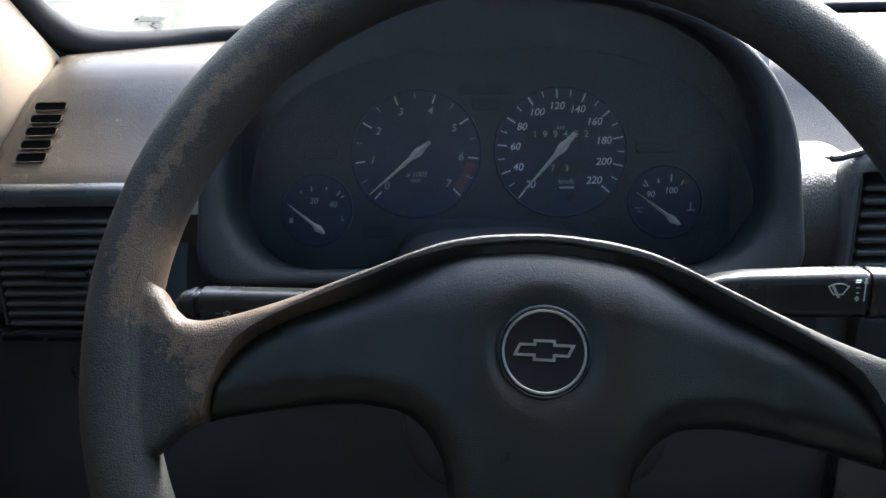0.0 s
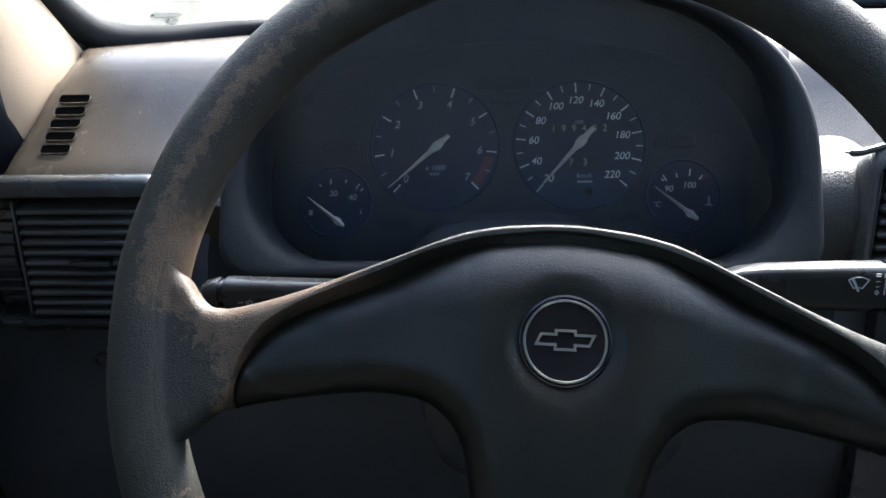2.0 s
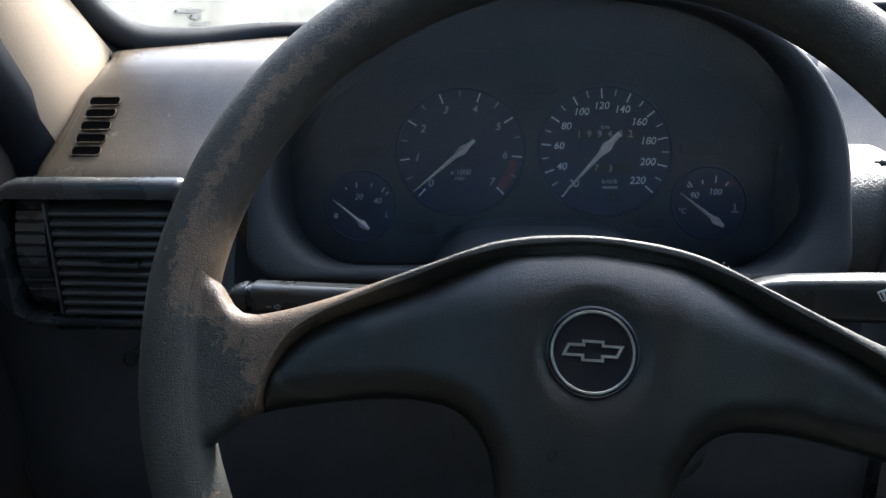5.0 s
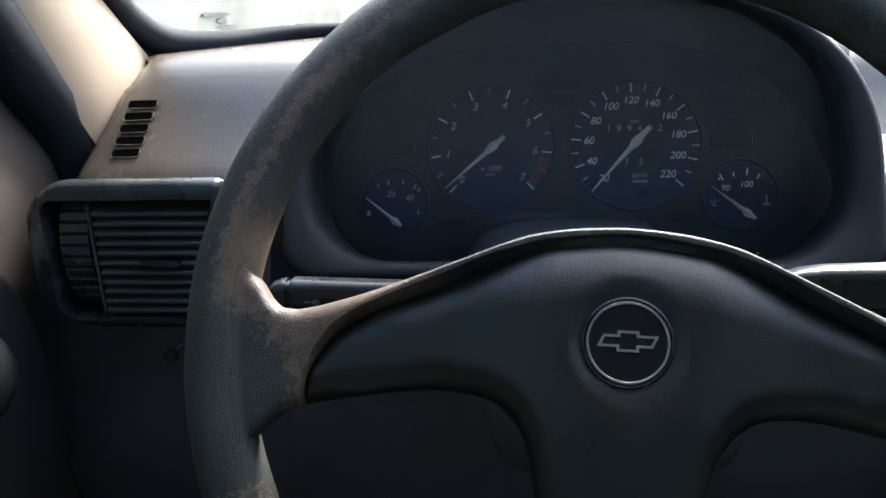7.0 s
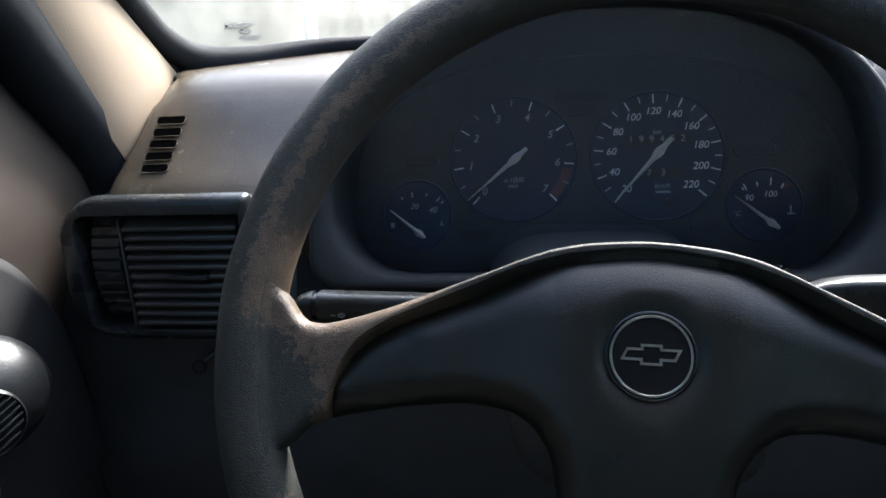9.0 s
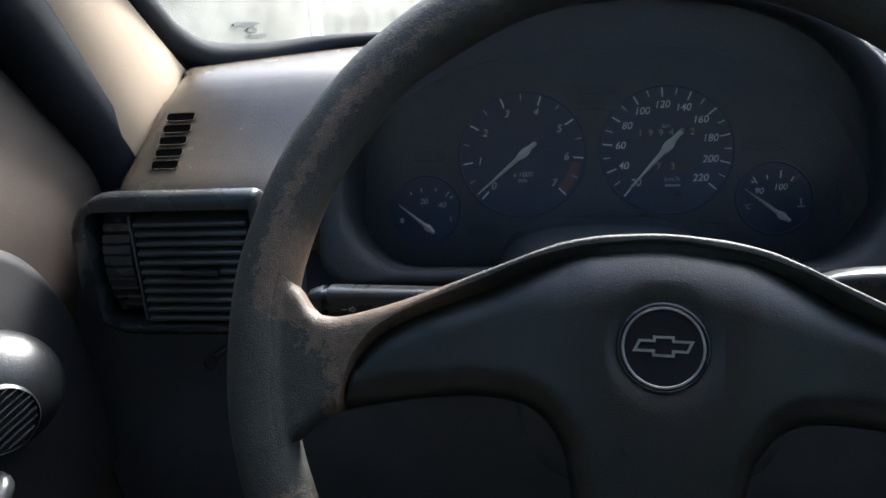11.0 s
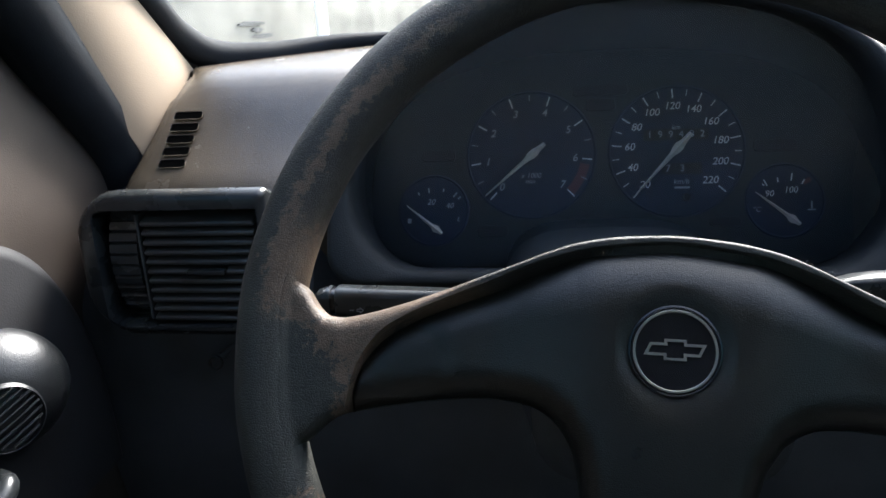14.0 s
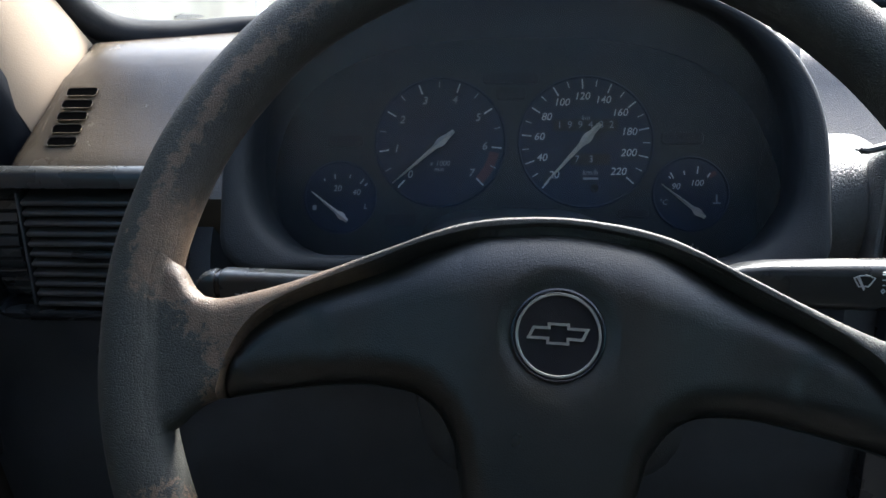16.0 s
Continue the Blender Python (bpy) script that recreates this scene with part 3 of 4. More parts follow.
part("hood", loft([arch_ring(0.160, 0.074, -0.03, -0.078, -0.09), arch_ring(0.167, 0.084, -0.03, -0.082, -0.03), arch_ring(0.1710, 0.0895, -0.027, -0.083, 0.05), arch_ring(0.1715, 0.0905, -0.025, -0.083, 0.083),
                   arch_ring(0.1705, 0.0900, -0.025, -0.0825, 0.0885), arch_ring(0.1690, 0.0888, -0.025, -0.0815, 0.0910), arch_ring(0.1668, 0.0872, -0.025, -0.080, 0.0918, 0.024), arch_ring(0.1600, 0.0858, -0.024, -0.0755, 0.0908, 0.038),
                   arch_ring(0.1568, 0.0850, -0.024, -0.0735, 0.0870, 0.044), arch_ring(0.1555, 0.0845, -0.023, -0.0722, 0.080, 0.046), arch_ring(0.1620, 0.084, -0.022, -0.069, 0.02, 0.044), arch_ring(0.1670, 0.084, -0.02, -0.067, -0.004, 0.042)], caps=False), HOOD, cluster, sharp=60)
bm = bmesh.new()
bm.faces.new([bm.verts.new((x, y, 0.0)) for x, y in arch(0.1676, 0.0850, -0.02, -0.071, corner=0.04)])
part("gauge_mask", bm, MASK, cluster)

rows = []
for i in range(41):
    f = math.sin(math.pi / 2 * i / 40)
    y, z = -0.0660 + 0.1500 * f, 0.0130 + 0.074 * f ** 0.8
    wall = float(np.interp(z, [-0.004, 0.02, 0.08, 0.087], [0.167, 0.162, 0.1555, 0.1568])) + 0.0015
    if y > -0.022:
        half = wall * max(0.02, 1 - ((y + 0.022) / 0.1058) ** 2.6) ** (1 / 2.6)
    else:
        half = wall - 0.044 + math.sqrt(max(0.0002, 0.044 ** 2 - max(0, -0.025 - y) ** 2))
    rows.append([(UC + half * g / 10, y, z) for g in range(-10, 11)])
# the bluish haze in the cover lifts the blacks as glare would
cover = part("clear_cover", slab(rows, (0, 0, -0.0015)), LENS, cluster, "clear plastic cover over the dials, glare haze mixed into it")
cover.visible_shadow = False

STROKES = {}


def mark(parent, mat, x, y, angle, length, width, z=0.0013):
    """A printed line that starts at x, y and runs along the angle."""
    key = (mat.name, length, width)
    if key not in STROKES:
        bm = bmesh.new()
        bmesh.ops.create_cube(bm, size=1, matrix=Matrix.Translation((length / 2, 0, 0)) @ Matrix.Diagonal((length, width, 0.0003, 1)))
        me = bpy.data.meshes.new("scale_mark")
        bm.to_mesh(me)
        bm.free()
        me.materials.append(mat)
        STROKES[key] = me
    ob = new("scale_mark", STROKES[key])
    ob.parent = parent
    ob.matrix_basis = Matrix.Translation((x, y, z)) @ Matrix.Rotation(angle, 4, "Z")


def dial(name, x, y, r, label):
    d = part(name, turned([(r + 0.0012, 0.0), (r + 0.0012, 0.0012), (r + 0.0004, 0.0016), (r - 0.0002, 0.0014), (r - 0.0006, 0.0010), (0.0005, 0.0010)], 72), DIAL, cluster, label, m=pose(x, y, 0))
    return d


def needle(parent, tail, tip, hub, width):
    """A tapered pointer that lies over its dial."""
    tail, tip = Vector((*tail, 0)), Vector((*tip, 0))
    d = (tip - tail).normalized()
    q = Vector((-d.y, d.x, 0))
    ln = (tip - tail).length
    rings = []
    for f, w in ((0, 0.55), (0.03, 0.62), (hub - 0.08, 0.75), (hub - 0.02, 1.15), (hub + 0.04, 1.15), (hub + 0.12, 0.62), (0.7, 0.34), (0.97, 0.16), (1, 0.1)):
        p = tail + d * ln * f
        rings.append([p + q * width * w + Vector((0, 0, 0.0062)), p + Vector((0, 0, 0.0078)), p - q * width * w + Vector((0, 0, 0.0062)), p + Vector((0, 0, 0.0056))])
    n = part("needle", loft(rings), NEEDLE, parent, "pale pointer")
    p = tail + d * ln * (hub + 0.01)
    part("spindle", turned([(width * 0.9, 0.001), (width * 0.8, 0.0058), (0.0004, 0.0059)], 16), DARK, parent, m=pose(p.x, p.y, 0))
    return n


tach = dial("tachometer", -0.0404, 0.0114, 0.0440, "dark blue rev counter face")
for k in range(15):
    t = radians(228 - 39 * k / 2)
    if k % 2 == 0:
        mark(tach, WHITE, 0.0355 * math.cos(t), 0.0355 * math.sin(t), t, 0.0068, 0.0009)
        writing("numeral", str(k // 2), 0.0074, FAINT, tach, 0.0305 * math.cos(t), 0.0305 * math.sin(t), 0.0014, bold=0.00006)
    else:
        mark(tach, FAINT, 0.0378 * math.cos(t), 0.0378 * math.sin(t), t, 0.0045, 0.0005)
bm = loft([[(r * math.cos(radians(t)), r * math.sin(radians(t)), z) for r, z in ((0.0345, 0.0011), (0.041, 0.0011), (0.041, 0.0014), (0.0345, 0.0014))] for t in range(-44, -8, 3)])
part("red_zone", bm, RED, tach, "dull red rev limit band")
writing("caption", "x 1000", 0.0050, FAINT, tach, 0.0, -0.0150, 0.0014)
writing("caption", "min", 0.0046, FAINT, tach, -0.0005, -0.0190, 0.0014)
needle(tach, (0.0097, 0.0065), (-0.0315, -0.0293), 0.19, 0.0026)

speedo = dial("speedometer", 0.0576, 0.0114, 0.0442, "dark speedometer face marked to 220")
for k in range(21):
    v = 20 + 10 * k
    t = radians(228 - 1.35 * (v - 20))
    if v % 20 == 0:
        mark(speedo, WHITE, 0.0362 * math.cos(t), 0.0362 * math.sin(t), t, 0.0066, 0.0009)
        writing("numeral", str(v), 0.0070, WHITE, speedo, 0.0302 * math.cos(t) - 0.0008, 0.0308 * math.sin(t), 0.0014, bold=0.00006)
    else:
        mark(speedo, WHITE, 0.0380 * math.cos(t), 0.0380 * math.sin(t), t, 0.0046, 0.0005)
writing("caption", "km", 0.0046, FAINT, speedo, 0.0, 0.0160, 0.0014)
writing("caption", "km/h", 0.0052, FAINT, speedo, 0.003, -0.0212, 0.0014)
part("fine_print", box(0.010, 0.0014, 0.0002, 0, (0.0035, -0.0252, 0.0013)), FAINT, speedo)
win = part("odometer_window", plate(rounded(0.043, 0.0076, 0.0008), 0.001, 0.0013), TELL, speedo, "dark odometer window", m=pose(0, 0.0112, 0))
for i, c in enumerate("199482"):
    writing("digit", c, 0.0066, FAINT, win, -0.0172 + 0.0069 * i, 0, 0.0015, shear=0)
win = part("trip_window", plate(rounded(0.026, 0.0076, 0.0008), 0.001, 0.0013), TELL, speedo, "dark trip counter window", m=pose(0.0035, -0.0122, 0))
writing("digit", "7", 0.0066, FAINT, win, -0.0090, 0, 0.0015, shear=0)
writing("digit", "3", 0.0066, FAINT, win, 0.0003, 0, 0.0015, shear=0)
part("digit_wheel", box(0.0055, 0.0056, 0.0004, 0, (0.0088, 0, 0.0014)), TELL, win, "pale last trip digit wheel")
part("reset_pin", turned([(0.0028, 0.001), (0.0028, 0.004), (0.0022, 0.005), (0.0003, 0.005)], 16), BLACK, speedo, m=pose(0.006, -0.032, 0))
needle(speedo, (0.0093, 0.0107), (-0.0274, -0.0302), 0.22, 0.0028)
K = 0.000388
fuel = dial("fuel_gauge", -0.109, -0.0268, 0.0242, "dark fuel gauge face")
for px, py, t, ln in ((-27, 28, 115, 0.0022), (-9, 32, 95, 0.0036), (17, 34, 75, 0.0024), (36, 24, 52, 0.0040), (44, 20, 40, 0.0026)):
    mark(fuel, FAINT, px * K, py * K, radians(t), ln, 0.0008)
writing("numeral", "20", 0.0058, FAINT, fuel, -5 * K, 15 * K, 0.0014)
writing("numeral", "40", 0.0058, FAINT, fuel, 29 * K, 8 * K, 0.0014)
part("pump_mark", box(0.0026, 0.0034, 0.0002, 0, (-45 * K, -19 * K, 0.0013)), FAINT, fuel)
writing("numeral", "L", 0.0048, FAINT, fuel, 46 * K, -17 * K, 0.0014)
needle(fuel, (0.0066, -0.0170), (-0.0185, 0.0030), 0.16, 0.0022)
temp = dial("temperature_gauge", 0.1263, -0.0238, 0.0240, "dark coolant temperature gauge face")
for px, py, t, ln in ((-33, 26, 128, 0.0020), (-28, 26, 118, 0.0046), (-10, 32, 98, 0.0030), (11, 34, 82, 0.0050), (28, 28, 60, 0.0036)):
    mark(temp, WHITE, px * K, py * K, radians(t), ln, 0.0008)
writing("numeral", "90", 0.0058, WHITE, temp, -25 * K, 12 * K, 0.0014)
writing("numeral", "100", 0.0058, WHITE, temp, 10 * K, 18 * K, 0.0014)
writing("numeral", "°C", 0.0050, FAINT, temp, -46 * K, -15 * K, 0.0014)
bm = box(0.0010, 0.0050, 0.0002, 0, (43 * K, -8 * K, 0.0013))
part("thermometer_mark", bm, FAINT, temp)
part("liquid_mark", box(0.0050, 0.0009, 0.0002, 0, (43 * K, -16 * K, 0.0013)), FAINT, temp)
mark(temp, RED, 31 * K, 30 * K, radians(30), 0.0050, 0.0030, 0.0011)
needle(temp, (0.0081, -0.0164), (-0.0196, 0.0056), 0.16, 0.0022)
for x0, x1, y, h in ((-0.0115, 0.0264, 0.0553, 0.0072), (-0.0023, 0.0178, 0.0451, 0.0085), (-0.118, -0.0936, 0.0124, 0.0080), (0.1077, 0.1351, 0.0135, 0.0080), (-0.0773, -0.0564, -0.0420, 0.0082), (0.0784, 0.099, -0.0371, 0.0060)):
    part("telltale", plate(rounded(x1 - x0, h, 0.0025), 0.0, 0.0008, 0.0003), TELL, cluster, "unlit telltale window", m=pose((x0 + x1) / 2, y, 0))

# ---- steering column and stalks ----
column = base("steering_column", pose(0.0245, 0.33, 0.82), "black plastic steering column shroud", "steering column")
rings = []
for y, hw, top, bot in ((-0.005, 0.055, 0.034, -0.045), (0.0, 0.062, 0.038, -0.05), (0.05, 0.068, 0.043, -0.055), (0.11, 0.070, 0.044, -0.06), (0.20, 0.070, 0.036, -0.07)):
    ring = []
    for i in range(28):
        t = 2 * math.pi * i / 28
        c, s = math.cos(t), math.sin(t)
        ring.append((hw * math.copysign(abs(c) ** 0.55, c) - 0.10 * y, y - 0.01, (top if s > 0 else -bot) * math.copysign(abs(s) ** (0.9 if s > 0 else 0.6), s)))
    rings.append(ring)
part("shroud", loft(rings), DARK, column)


def stalk(name, stations, y, label, cap_at):
    """A lever of rounded rectangular section along x; stations: x, z, height, depth."""
    x0 = stations[0][0]
    thing = base(name, pose(x0, y, stations[0][1]), label, "lever", "steering column levers")

    def section(x, z, h, d):
        return [(x - x0, p, z + q - stations[0][1]) for p, q in rounded(d, h, min(h, d) * 0.33, 5)]
    body = [s for s in stations if (s[0] - cap_at) * (stations[-1][0] - x0) <= 0]
    cap = [s for s in stations if (s[0] - cap_at) * (stations[-1][0] - x0) > 0]
    sgn = math.copysign(1, stations[-1][0] - x0)
    part("arm", loft([section(*s) for s in body]), SMOOTH, thing)
    part("joint", loft([section(cap_at - sgn * 0.001, s[1], s[2] - 0.002, s[3] - 0.002) for s in body[-1:]] + [section(cap_at + sgn * 0.002, s[1], s[2] - 0.002, s[3] - 0.002) for s in body[-1:]]), BLACK, thing)
    part("end_cap", loft([section(*s) for s in cap]), SMOOTH, thing, "separate end cap")
    return thing


left = stalk("indicator_stalk", [(-0.03, 0.8540, 0.013, 0.012), (-0.09, 0.8555, 0.0145, 0.013), (-0.1370, 0.8562, 0.0158, 0.0145), (-0.1395, 0.8562, 0.0156, 0.0145), (-0.1405, 0.8562, 0.0150, 0.014), (-0.1435, 0.8560, 0.0150, 0.014), (-0.1455, 0.8560, 0.0150, 0.014), (-0.1510, 0.8555, 0.0125, 0.012), (-0.1540, 0.8550, 0.0080, 0.008)], 0.3556, "black indicator lever with a separate end cap", -0.1415)
right = stalk("wiper_stalk", [(0.06, 0.8580, 0.012, 0.012), (0.108, 0.8600, 0.0160, 0.013), (0.114, 0.8604, 0.0190, 0.014), (0.125, 0.8607, 0.0212, 0.015), (0.16, 0.8606, 0.0232, 0.016), (0.1800, 0.8605, 0.0238, 0.016), (0.1812, 0.8605, 0.0232, 0.0155), (0.1830, 0.8604, 0.0236, 0.0155), (0.187, 0.8602, 0.0238, 0.016), (0.215, 0.8598, 0.0225, 0.015), (0.222, 0.8598, 0.0160, 0.011)], 0.355, "black wiper lever with printed white wiper symbols", 0.1820)


def symbol(parent, strokes, x, z, y, width, mat):
    """A printed pictogram of straight strokes on a face towards -y."""
    bm = bmesh.new()
    for x0, z0, x1, z1 in strokes:
        d = Vector((x1 - x0, 0, z1 - z0))
        m = Matrix.Translation((x + (x0 + x1) / 2, y, z + (z0 + z1) / 2)) @ Matrix.Rotation(-math.atan2(z1 - z0, x1 - x0), 4, "Y") @ Matrix.Diagonal((d.length + width * 0.7, 0.0003, width, 1))
        bmesh.ops.create_cube(bm, size=1, matrix=m)
    return part("symbol", bm, mat, parent, "printed symbol")


U = 0.00026
wip = [(-18, 8, -6, 13), (-6, 13, 6, 13), (6, 13, 18, 8), (18, 8, 8, -8), (8, -8, 2, -7), (-18, 8, -8, -8), (-8, -8, -4, -7), (-12, 9, 1, -14), (-9, 9, 2, -12)]
symbol(right, [tuple(v * U for v in s) for s in wip], 0.1668 - 0.06, 0.0065, -0.0084, 0.00055, WHITE)
pic = [(47, -20, 47, 20), (47, 21, 44, 13), (47, 21, 50, 13), (30, 19, 37, 19), (30, 15, 37, 15), (31, 5, 37, 5), (32, -5, 36, -5), (31, -16, 34, -20), (34, -20, 37, -16), (37, -16, 34, -12), (34, -12, 31, -16)]
symbol(right, [tuple(v * U for v in s) for s in pic], 0.1668 - 0.06, 0.0065, -0.0084, 0.0005, WHITE)
arrow = [(0, 2, 6, 2), (0, -2, 6, -2), (0, 2, 0, -2), (6, 2, 6, 5), (6, -2, 6, -5), (6, 5, 12, 0), (6, -5, 12, 0), (-6, 0, -14, 0)]
symbol(left, [tuple(v * U * 1.1 for v in s) for s in arrow], -0.1285 + 0.03, -0.0005, -0.0074, 0.0004, FAINT)

# ---- steering wheel ----
WH = pose(0.0245, 0.2806, 0.8638, 62.3, 0, 0)
SPIN = -3.7
wheel = base("steering_wheel", WH @ pose(0, 0, 0, 0, 0, SPIN), "black three-spoke steering wheel, leather worn through to tan", "steering wheel")
rings = []
for i in range(160):
    t = 2 * math.pi * i / 160
    ring = []
    for k in range(28):
        s = 2 * math.pi * k / 28
        c, q = math.cos(s), math.sin(s)
        swell = 1 + 0.02 * math.exp(-((abs(math.cos(t)) - 0.97) / 0.08) ** 2)
        rr = 0.1775 + 0.0147 * swell * math.copysign(abs(c) ** 0.92, c) + 0.0008 * noise.noise((math.cos(t) * 6, math.sin(t) * 6, s))
        ring.append((rr * math.cos(t) - 0.001, rr * math.sin(t) + 0.002, -0.0090 + 0.0145 * math.copysign(abs(q) ** 0.92, q)))
    rings.append(ring)
part("rim", loft(rings + rings[:1], caps=False), RIM, wheel, "worn leather rim")
TOP = [(0, 0.0488), (0.0214, 0.0475), (0.0414, 0.0437), (0.0545, 0.0388), (0.0654, 0.0338), (0.0776, 0.0284), (0.09, 0.0228), (0.1, 0.0186), (0.113, 0.0133), (0.125, 0.0090), (0.137, 0.0054), (0.143, 0.0042), (0.149, 0.0046), (0.154, 0.0076), (0.1570, 0.0112), (0.1600, 0.0150), (0.168, 0.0210), (0.178, 0.0270)]
LOW = [(0, -0.172), (0.0255, -0.172), (0.0285, -0.125), (0.0318, -0.085), (0.0348, -0.0620), (0.0387, -0.0455), (0.0457, -0.0350), (0.0525, -0.0300), (0.0595, -0.0275), (0.0756, -0.0262), (0.1, -0.0290), (0.122, -0.0335), (0.1366, -0.0372), (0.143, -0.0405), (0.148, -0.0450), (0.1515, -0.049), (0.158, -0.054), (0.168, -0.058), (0.178, -0.058)]
PTOP = [(0, 0.0442), (0.0300, 0.0412), (0.0545, 0.0340), (0.0776, 0.0232), (0.0986, 0.0135), (0.1075, 0.0090), (0.1150, 0.0050), (0.1220, -0.0002), (0.1280, -0.0070), (0.1325, -0.0160), (0.1350, -0.0250), (0.1366, -0.0372)]
grid = sorted({round(s * v, 5) for s in (-1, 1) for v in [0.178 * i / 74 for i in range(75)] + [0.0240 + 0.0005 * i for i in range(50)] + [0.128 + 0.0006 * i for i in range(16)] + [0.150 + 0.0006 * i for i in range(46)]})


def over_rim(w, reach):
    """The height of the spoke's skin where it runs out over the round of the rim."""
    off = abs(reach - 0.1775) / 0.0148
    crown = -0.0090 + 0.0147 * max(0, 1 - off ** 2.174) ** 0.46 + 0.0005 - 0.0030 * ease((reach - 0.164) / 0.0145)
    if off >= 1:
        crown -= 0.010 * (off - 1)
    k = 0.0040
    h = max(k - abs(w - crown), 0) / k
    return max(w, crown) + h * h * h * k / 6


rows = []
for u in grid:
    top, low = interp(u, TOP), interp(u, LOW)
    edge = interp(u, PTOP) if abs(u) < 0.1366 else low
    band = max(0.0015, top - max(edge, low))
    row = []
    for i in range(17):
        d = band * (1 - math.cos(math.pi * i / 16)) / 2
        r = min(0.010, max(0.0052, band * 1.1)) if abs(u) < 0.1366 else 0.010 - 0.004 * ease((abs(u) - 0.1366) / 0.014)
        r = band * 0.4 + (r - band * 0.4) * ease((abs(u) - 0.08) / 0.05)
        drop = 0.006
        w = 0.0010 - drop * (1 - math.sqrt(max(0, 1 - max(0, 1 - d / r) ** 2)))
        if abs(u) < 0.1366:
            w -= 0.0022 * ease(1 - (band - d) / 0.0013)
        else:
            g = band - d
            w -= drop * (1 - math.sqrt(max(0, 1 - max(0, 1 - g / r) ** 2)))
        reach = math.hypot(u + 0.001, top - d - 0.002)
        w = over_rim(w, reach)
        row.append((u, top - d, w))
    rest = (top - band) - low
    for i in range(1, 7):
        row.append((u, top - band - rest * i / 6, row[-1][2] if rest < 0.001 else -0.019))
    rows.append(row)
part("spoke_cover", slab(rows, (0, 0, -0.004)), RIM, wheel, "grained spoke cover, scuffed to tan near the rim")


def rim_gap(u, v):
    """The distance of a point of the pad to the lower edge of spokes and stem."""
    best = 1.0
    p = Vector((abs(u), v))
    for (x0, y0), (x1, y1) in zip(LOW[1:-5], LOW[2:-4]):
        a, d = Vector((x0, y0)), Vector((x1 - x0, y1 - y0))
        t = min(1, max(0, (p - a).dot(d) / d.length_squared))
        best = min(best, (p - a - d * t).length)
    return best


rows = []
pgrid = [u for u in grid if abs(u) <= 0.1362]
for u in pgrid:
    top, low = interp(u, PTOP) - 0.0005, interp(u, LOW) + 0.0006
    low = min(low, top - 0.0004)
    h = top - low
    row = []
    near_top = [0, 0.0003, 0.0008, 0.0015, 0.0024, 0.0034, 0.0046, 0.006, 0.0075, 0.0095, 0.012, 0.015, 0.019, 0.024]
    squeeze = min(1, h / 0.05)
    start = near_top[-1] * squeeze
    stations = [d * squeeze for d in near_top] + [start + (h - start) * (0.4 * i / 34 + 0.6 * (1 - math.cos(math.pi * i / 34)) / 2) for i in range(1, 35)]
    for d in stations:
        v = top - d
        dt, dl, ds = top - v, v - low, 0.1366 - abs(u)
        w = 0.0068 - 0.0092 * ease((abs(u) - 0.028) / 0.052)
        w -= 0.0108 * max(0, 1 - dt / (0.010 + 0.017 * min(1, h / 0.08))) ** 2 * min(1, h / 0.06)
        near = min(dt, 3 * ds)
        w -= 0.0024 * (1 - math.sqrt(max(0, 1 - max(0, 1 - near / 0.0060) ** 2)))
        w -= 0.017 * (1 - math.sqrt(max(0, 1 - max(0, 1 - rim_gap(u, v) / 0.016) ** 2)))
        if v < -0.03:
            w -= 0.010 * ease((-0.03 - v) / 0.11)
        w -= 0.0028 * ease((0.0245 - math.hypot(u, v)) / 0.0055)
        q = math.hypot((abs(u) - 0.113) / 0.020, (v + 0.012) / 0.016)
        w -= 0.0012 * ease((1.15 - q) / 0.25)
        row.append((u, v, w))
    rows.append(row)
part("horn_pad", slab(rows, (0, 0, -0.010)), PAD, wheel, "smooth black horn pad")
badge = part("badge", turned([(0.0186, 0.0), (0.0186, 0.0046), (0.0178, 0.0050), (0.0173, 0.0046), (0.0004, 0.0046)], 64), BLACK, wheel, "round black badge", m=pose(0, 0, 0, 0, 0, -SPIN))
part("badge_ring", loft([[(r * math.cos(t), r * math.sin(t), z) for r, z in ((0.0157, 0.0046), (0.0157, 0.0050), (0.0159, 0.0052), (0.0166, 0.0052), (0.0168, 0.0050), (0.0168, 0.0046))] for t in [2 * math.pi * i / 72 for i in range(73)]], caps=False), CHROME, badge, "thin metal ring")


def outline_band(pts, d, z0, z1):
    """A raised band of width d along the inside of a closed outline."""
    n = len(pts)
    area = sum(pts[i][0] * pts[(i + 1) % n][1] - pts[(i + 1) % n][0] * pts[i][1] for i in range(n))
    sgn = 1 if area > 0 else -1
    inner = []
    for i in range(n):
        p, a, b = Vector(pts[i]), Vector(pts[i - 1]), Vector(pts[(i + 1) % n])
        e1, e2 = (p - a).normalized(), (b - p).normalized()
        n1, n2 = Vector((-e1.y, e1.x)) * sgn, Vector((-e2.y, e2.x)) * sgn
        m = (n1 + n2).normalized()
        inner.append(p + m * (d / max(0.4, m.dot(n1))))
    rings = [[(*pts[i], z0), (*pts[i], z1), (*inner[i], z1), (*inner[i], z0)] for i in range(n)]
    return loft(rings + rings[:1], caps=False)


cross = [(-0.0125, -0.0014), (-0.0098, 0.0036), (-0.0041, 0.0034), (-0.0042, 0.0050), (0.0046, 0.0046), (0.0046, 0.0030), (0.0124, 0.0026), (0.0097, -0.0024), (0.0043, -0.0021), (0.0043, -0.0040), (-0.0047, -0.0036), (-0.0046, -0.0018)]
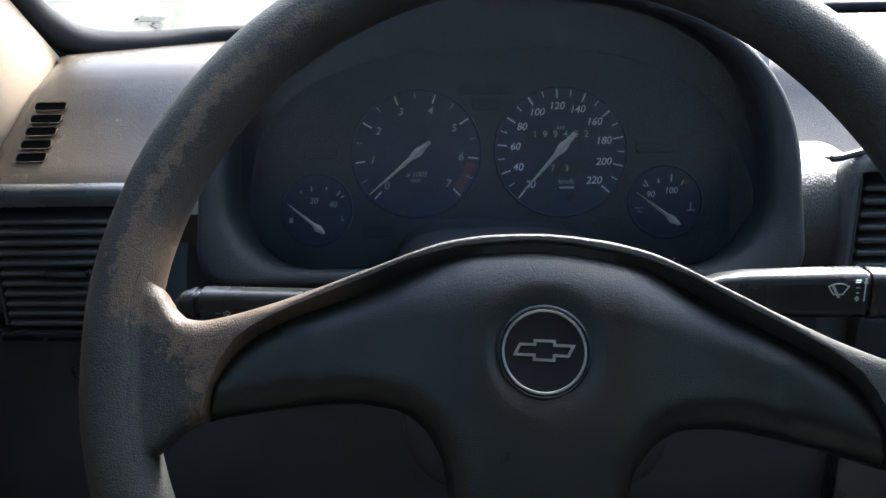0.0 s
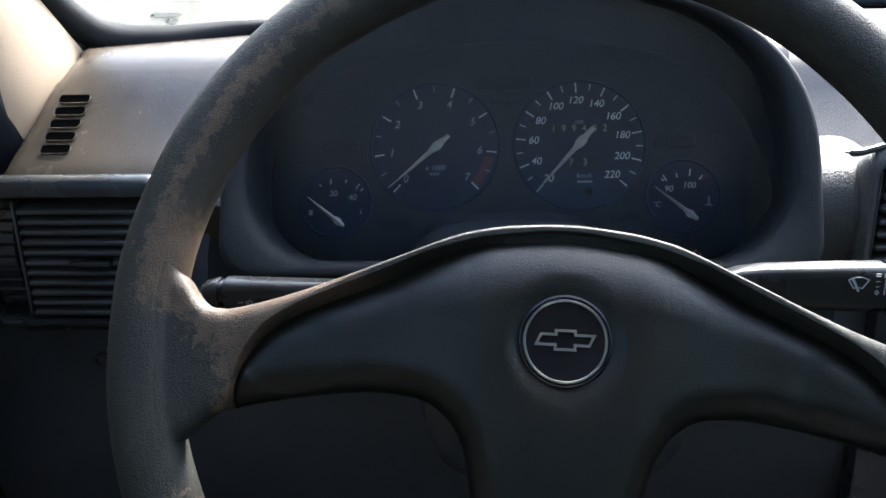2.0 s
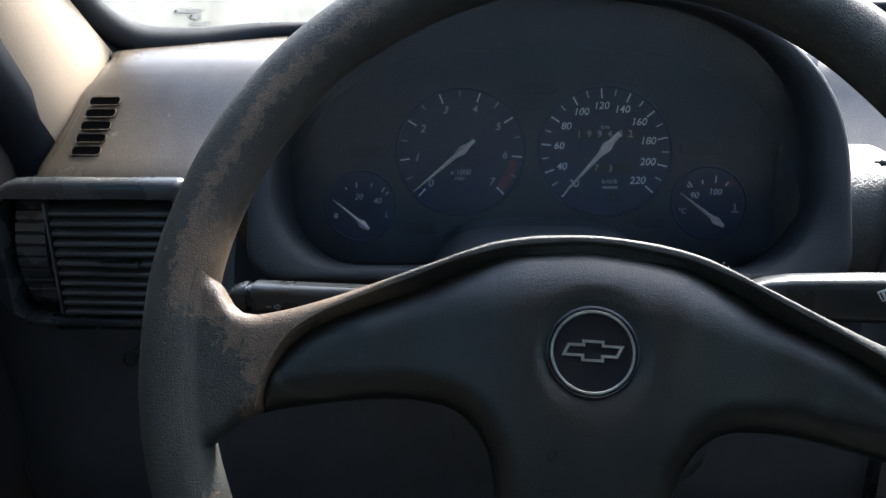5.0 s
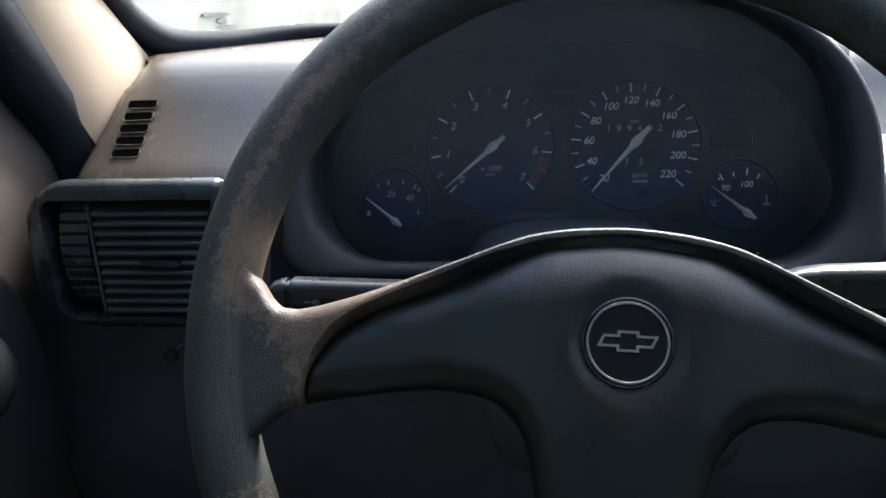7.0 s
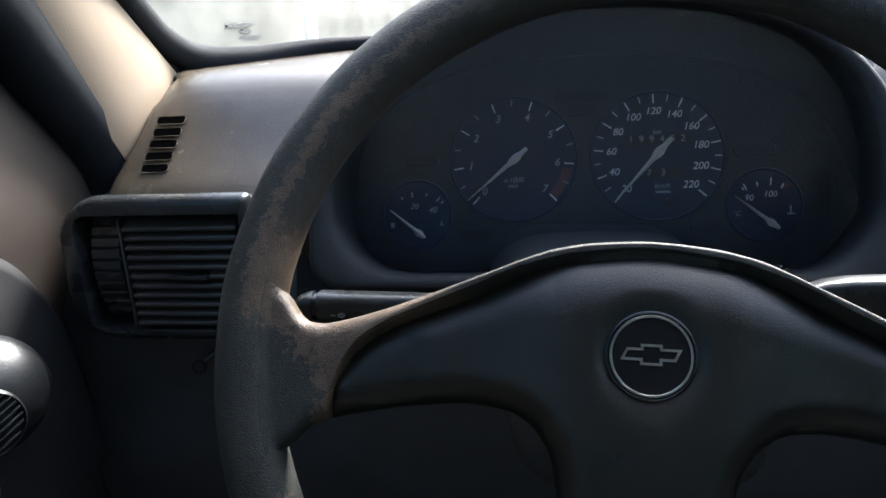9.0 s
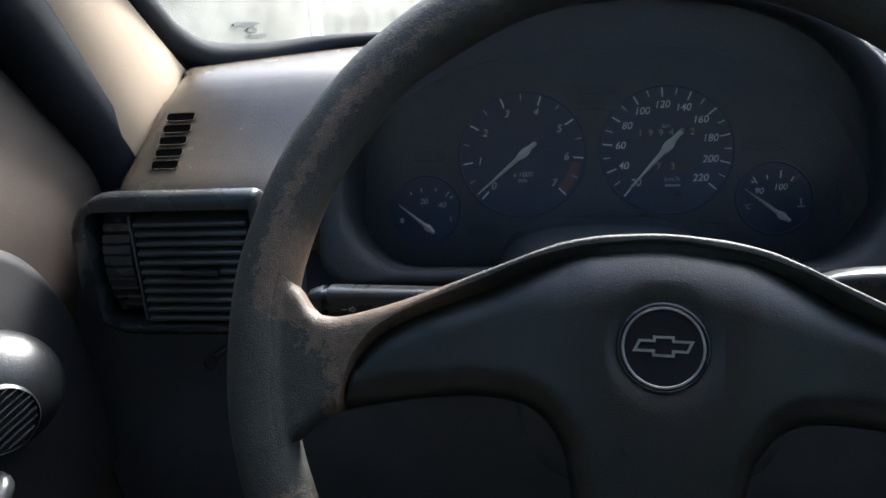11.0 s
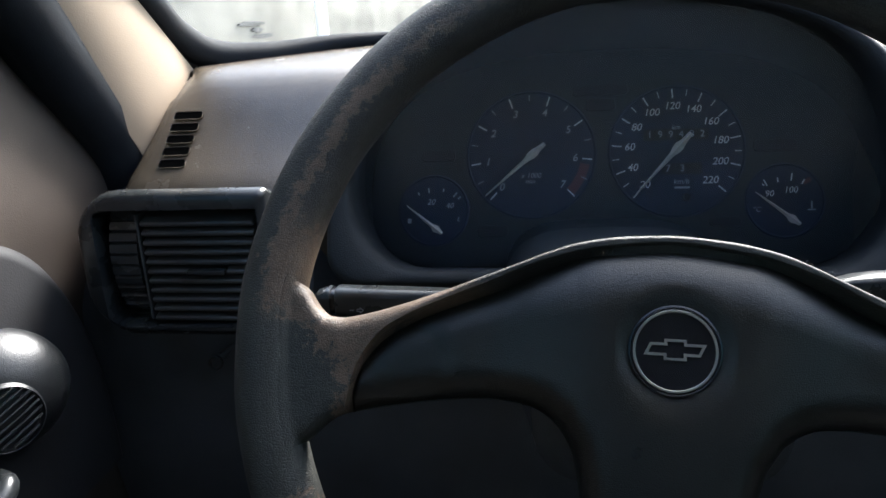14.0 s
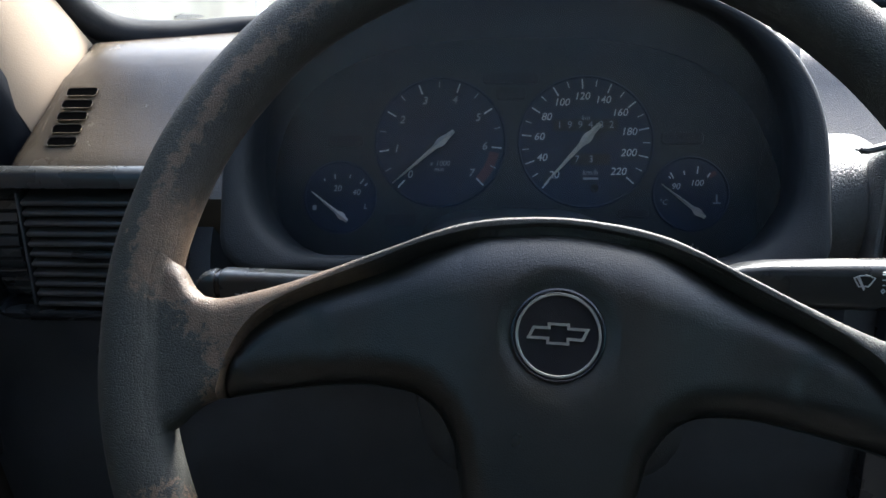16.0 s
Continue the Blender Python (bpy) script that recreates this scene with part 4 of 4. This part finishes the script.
part("badge_mark", outline_band(cross, 0.0011, 0.0045, 0.0050), CHROME, badge, "plain metal outline shape")

# ---- driver's door ----
door = base("door_1", pose(-0.36, 0.3, 0.6), "grey-brown vinyl driver's door trim with a dark insert", "door", kind="structure")
door_rows = []
for k in range(25):
    y = 0.515 - 0.60 * k / 24
    row = []
    for z, x in ((1.03, -0.365), (1.0, -0.361), (0.96, -0.356), (0.93, -0.353), (0.905, -0.350), (0.885, -0.350), (0.86, -0.354), (0.82, -0.362), (0.75, -0.368), (0.6, -0.37), (0.40, -0.372), (0.28, -0.375)):
        front = 0.515 - 0.87 * max(0, z - 0.90) + 0.02 * math.sin(min(1, max(0, (0.9 - z) / 0.3)) * math.pi / 2)
        f = k / 24
        yy = front + (-0.30 - front) * f ** 1.5
        round_off = 0.014 * max(0, 1 - (front - yy) / 0.022) ** 2
        zz = z
        if z > 0.93 and yy < 0.30:
            zz = 0.93 + (z - 0.93) * max(0.0, 1 - (0.30 - yy) / 0.08)
        row.append((x - round_off + 0.36, yy - 0.3, zz - 0.6))
    door_rows.append(row)
part("upper_trim", slab(door_rows, (-0.035, 0, 0)), DOOR, door, "grey-brown vinyl door trim")
ins = []
for k in range(15):
    s = k / 14
    row = []
    for i in range(33):
        t = math.pi / 2 - math.pi / 2 * i / 32
        y = 0.30 + 0.150 * math.cos(t) ** 0.8 * (1 - 0.10 * s)
        z = 0.70 + 0.202 * math.sin(t) ** 0.8 * (1 - 0.06 * s)
        row.append((0.012 * math.sin(s * math.pi / 2) + 0.004, y - 0.3, z - 0.6))
    ins.append(row)
rows = list(zip(*ins))
bm = bmesh.new()
loops = [[bm.verts.new(r[k]) for r in rows] for k in range(15)]
for a, b in zip(loops, loops[1:]):
    for i in range(len(a) - 1):
        bm.faces.new((a[i], a[i + 1], b[i + 1], b[i]))
far = [bm.verts.new((0.018, -0.30, p.co.z)) for p in loops[-1]]
for i in range(len(far) - 1):
    bm.faces.new((loops[-1][i], loops[-1][i + 1], far[i + 1], far[i]))
skirt = [bm.verts.new((p.co.x - 0.02, p.co.y, p.co.z)) for p in loops[0]]
for i in range(len(skirt) - 1):
    bm.faces.new((loops[0][i], loops[0][i + 1], skirt[i + 1], skirt[i]))
part("insert", bm, INSERT, door, "dark grey padded door insert")
# speaker pod on the door
aim = Vector((0.76, -0.58, 0.10)).to_track_quat("Z", "Y").to_matrix().to_4x4()
bm = bmesh.new()
bmesh.ops.create_uvsphere(bm, u_segments=56, v_segments=36, radius=1, matrix=Matrix.Translation((0.003, 0.000, -0.020)) @ Matrix.Diagonal((0.041, 0.037, 0.030, 1)))
pod = part("speaker_pod", bm, POD, door, "rounded black speaker housing", m=Matrix.Translation((0.0255, 0.0265, 0.206)) @ aim)
part("grille_frame", turned([(0.0210, -0.002), (0.0205, 0.0070), (0.0196, 0.0079), (0.0190, 0.0070), (0.0187, 0.0050), (0.0005, 0.0050)], 56), POD, pod, "recessed speaker grille", m=pose(0, -0.008, 0.002, 8, 0, 0), sharp=60)
for i in range(9):
    x = -0.0164 + 0.0041 * i
    ln = 2 * math.sqrt(max(0.00006, 0.0185 ** 2 - x * x))
    part("grille_bar", box(0.0007, ln, 0.0024, 0.0003, (0, 0, 0)), LEATHER, pod, m=pose(0, -0.008, 0.0090, 8, 0, 0) @ pose(0, 0, 0, 0, 0, -62) @ pose(x, 0, 0))
part("door_pull", tube(smooth_path([(0.030, -0.05, 0.130), (0.036, -0.03, 0.148), (0.038, -0.005, 0.161), (0.036, 0.006, 0.166), (0.026, 0.010, 0.167)], 6), 0.0062, 12), SMOOTH, door, "curved grey door release lever")

# small fittings under the dash
lever = base("bonnet_release", pose(-0.262, 0.446, 0.775), "small dark bonnet release lever with a ring", "lever")
part("ring", loft([[((0.0045 + 0.0012 * math.cos(s)) * math.cos(t), (0.0045 + 0.0012 * math.cos(s)) * math.sin(t), 0.0016 * math.sin(s)) for s in [2 * math.pi * k / 8 for k in range(8)]] for t in [2 * math.pi * i / 24 for i in range(25)]], caps=False), POD, lever, m=pose(0, -0.004, 0, 80, 0, 0))
part("arm", tube([(0.004, 0.0, 0.004), (0.012, 0.002, 0.010), (0.022, 0.004, -0.004), (0.030, 0.006, -0.022)], 0.0032, 8), DARK, lever)

# fluff caught on the edge of the spoke
for u, v in ((0.0505, 0.0405), (0.0535, 0.0392), (0.0610, 0.0360)):
    lint = base("lint", WH @ pose(0, 0, 0, 0, 0, SPIN) @ pose(u, v, -0.0015), "tiny pale fibres caught on the steering wheel spoke", "lint", "bits of lint")
    for k in range(4):
        a = random.uniform(0.3, 2.8)
        b = Vector((math.cos(a), math.sin(a), random.uniform(-0.2, 0.8))) * random.uniform(0.0006, 0.0014)
        part("fibre", tube([(0, -0.0012, -0.001), tuple(b * 0.5 + Vector((0.0002, 0, -0.0005))), tuple(b)], 0.0001, 5), LEATHER, lint)
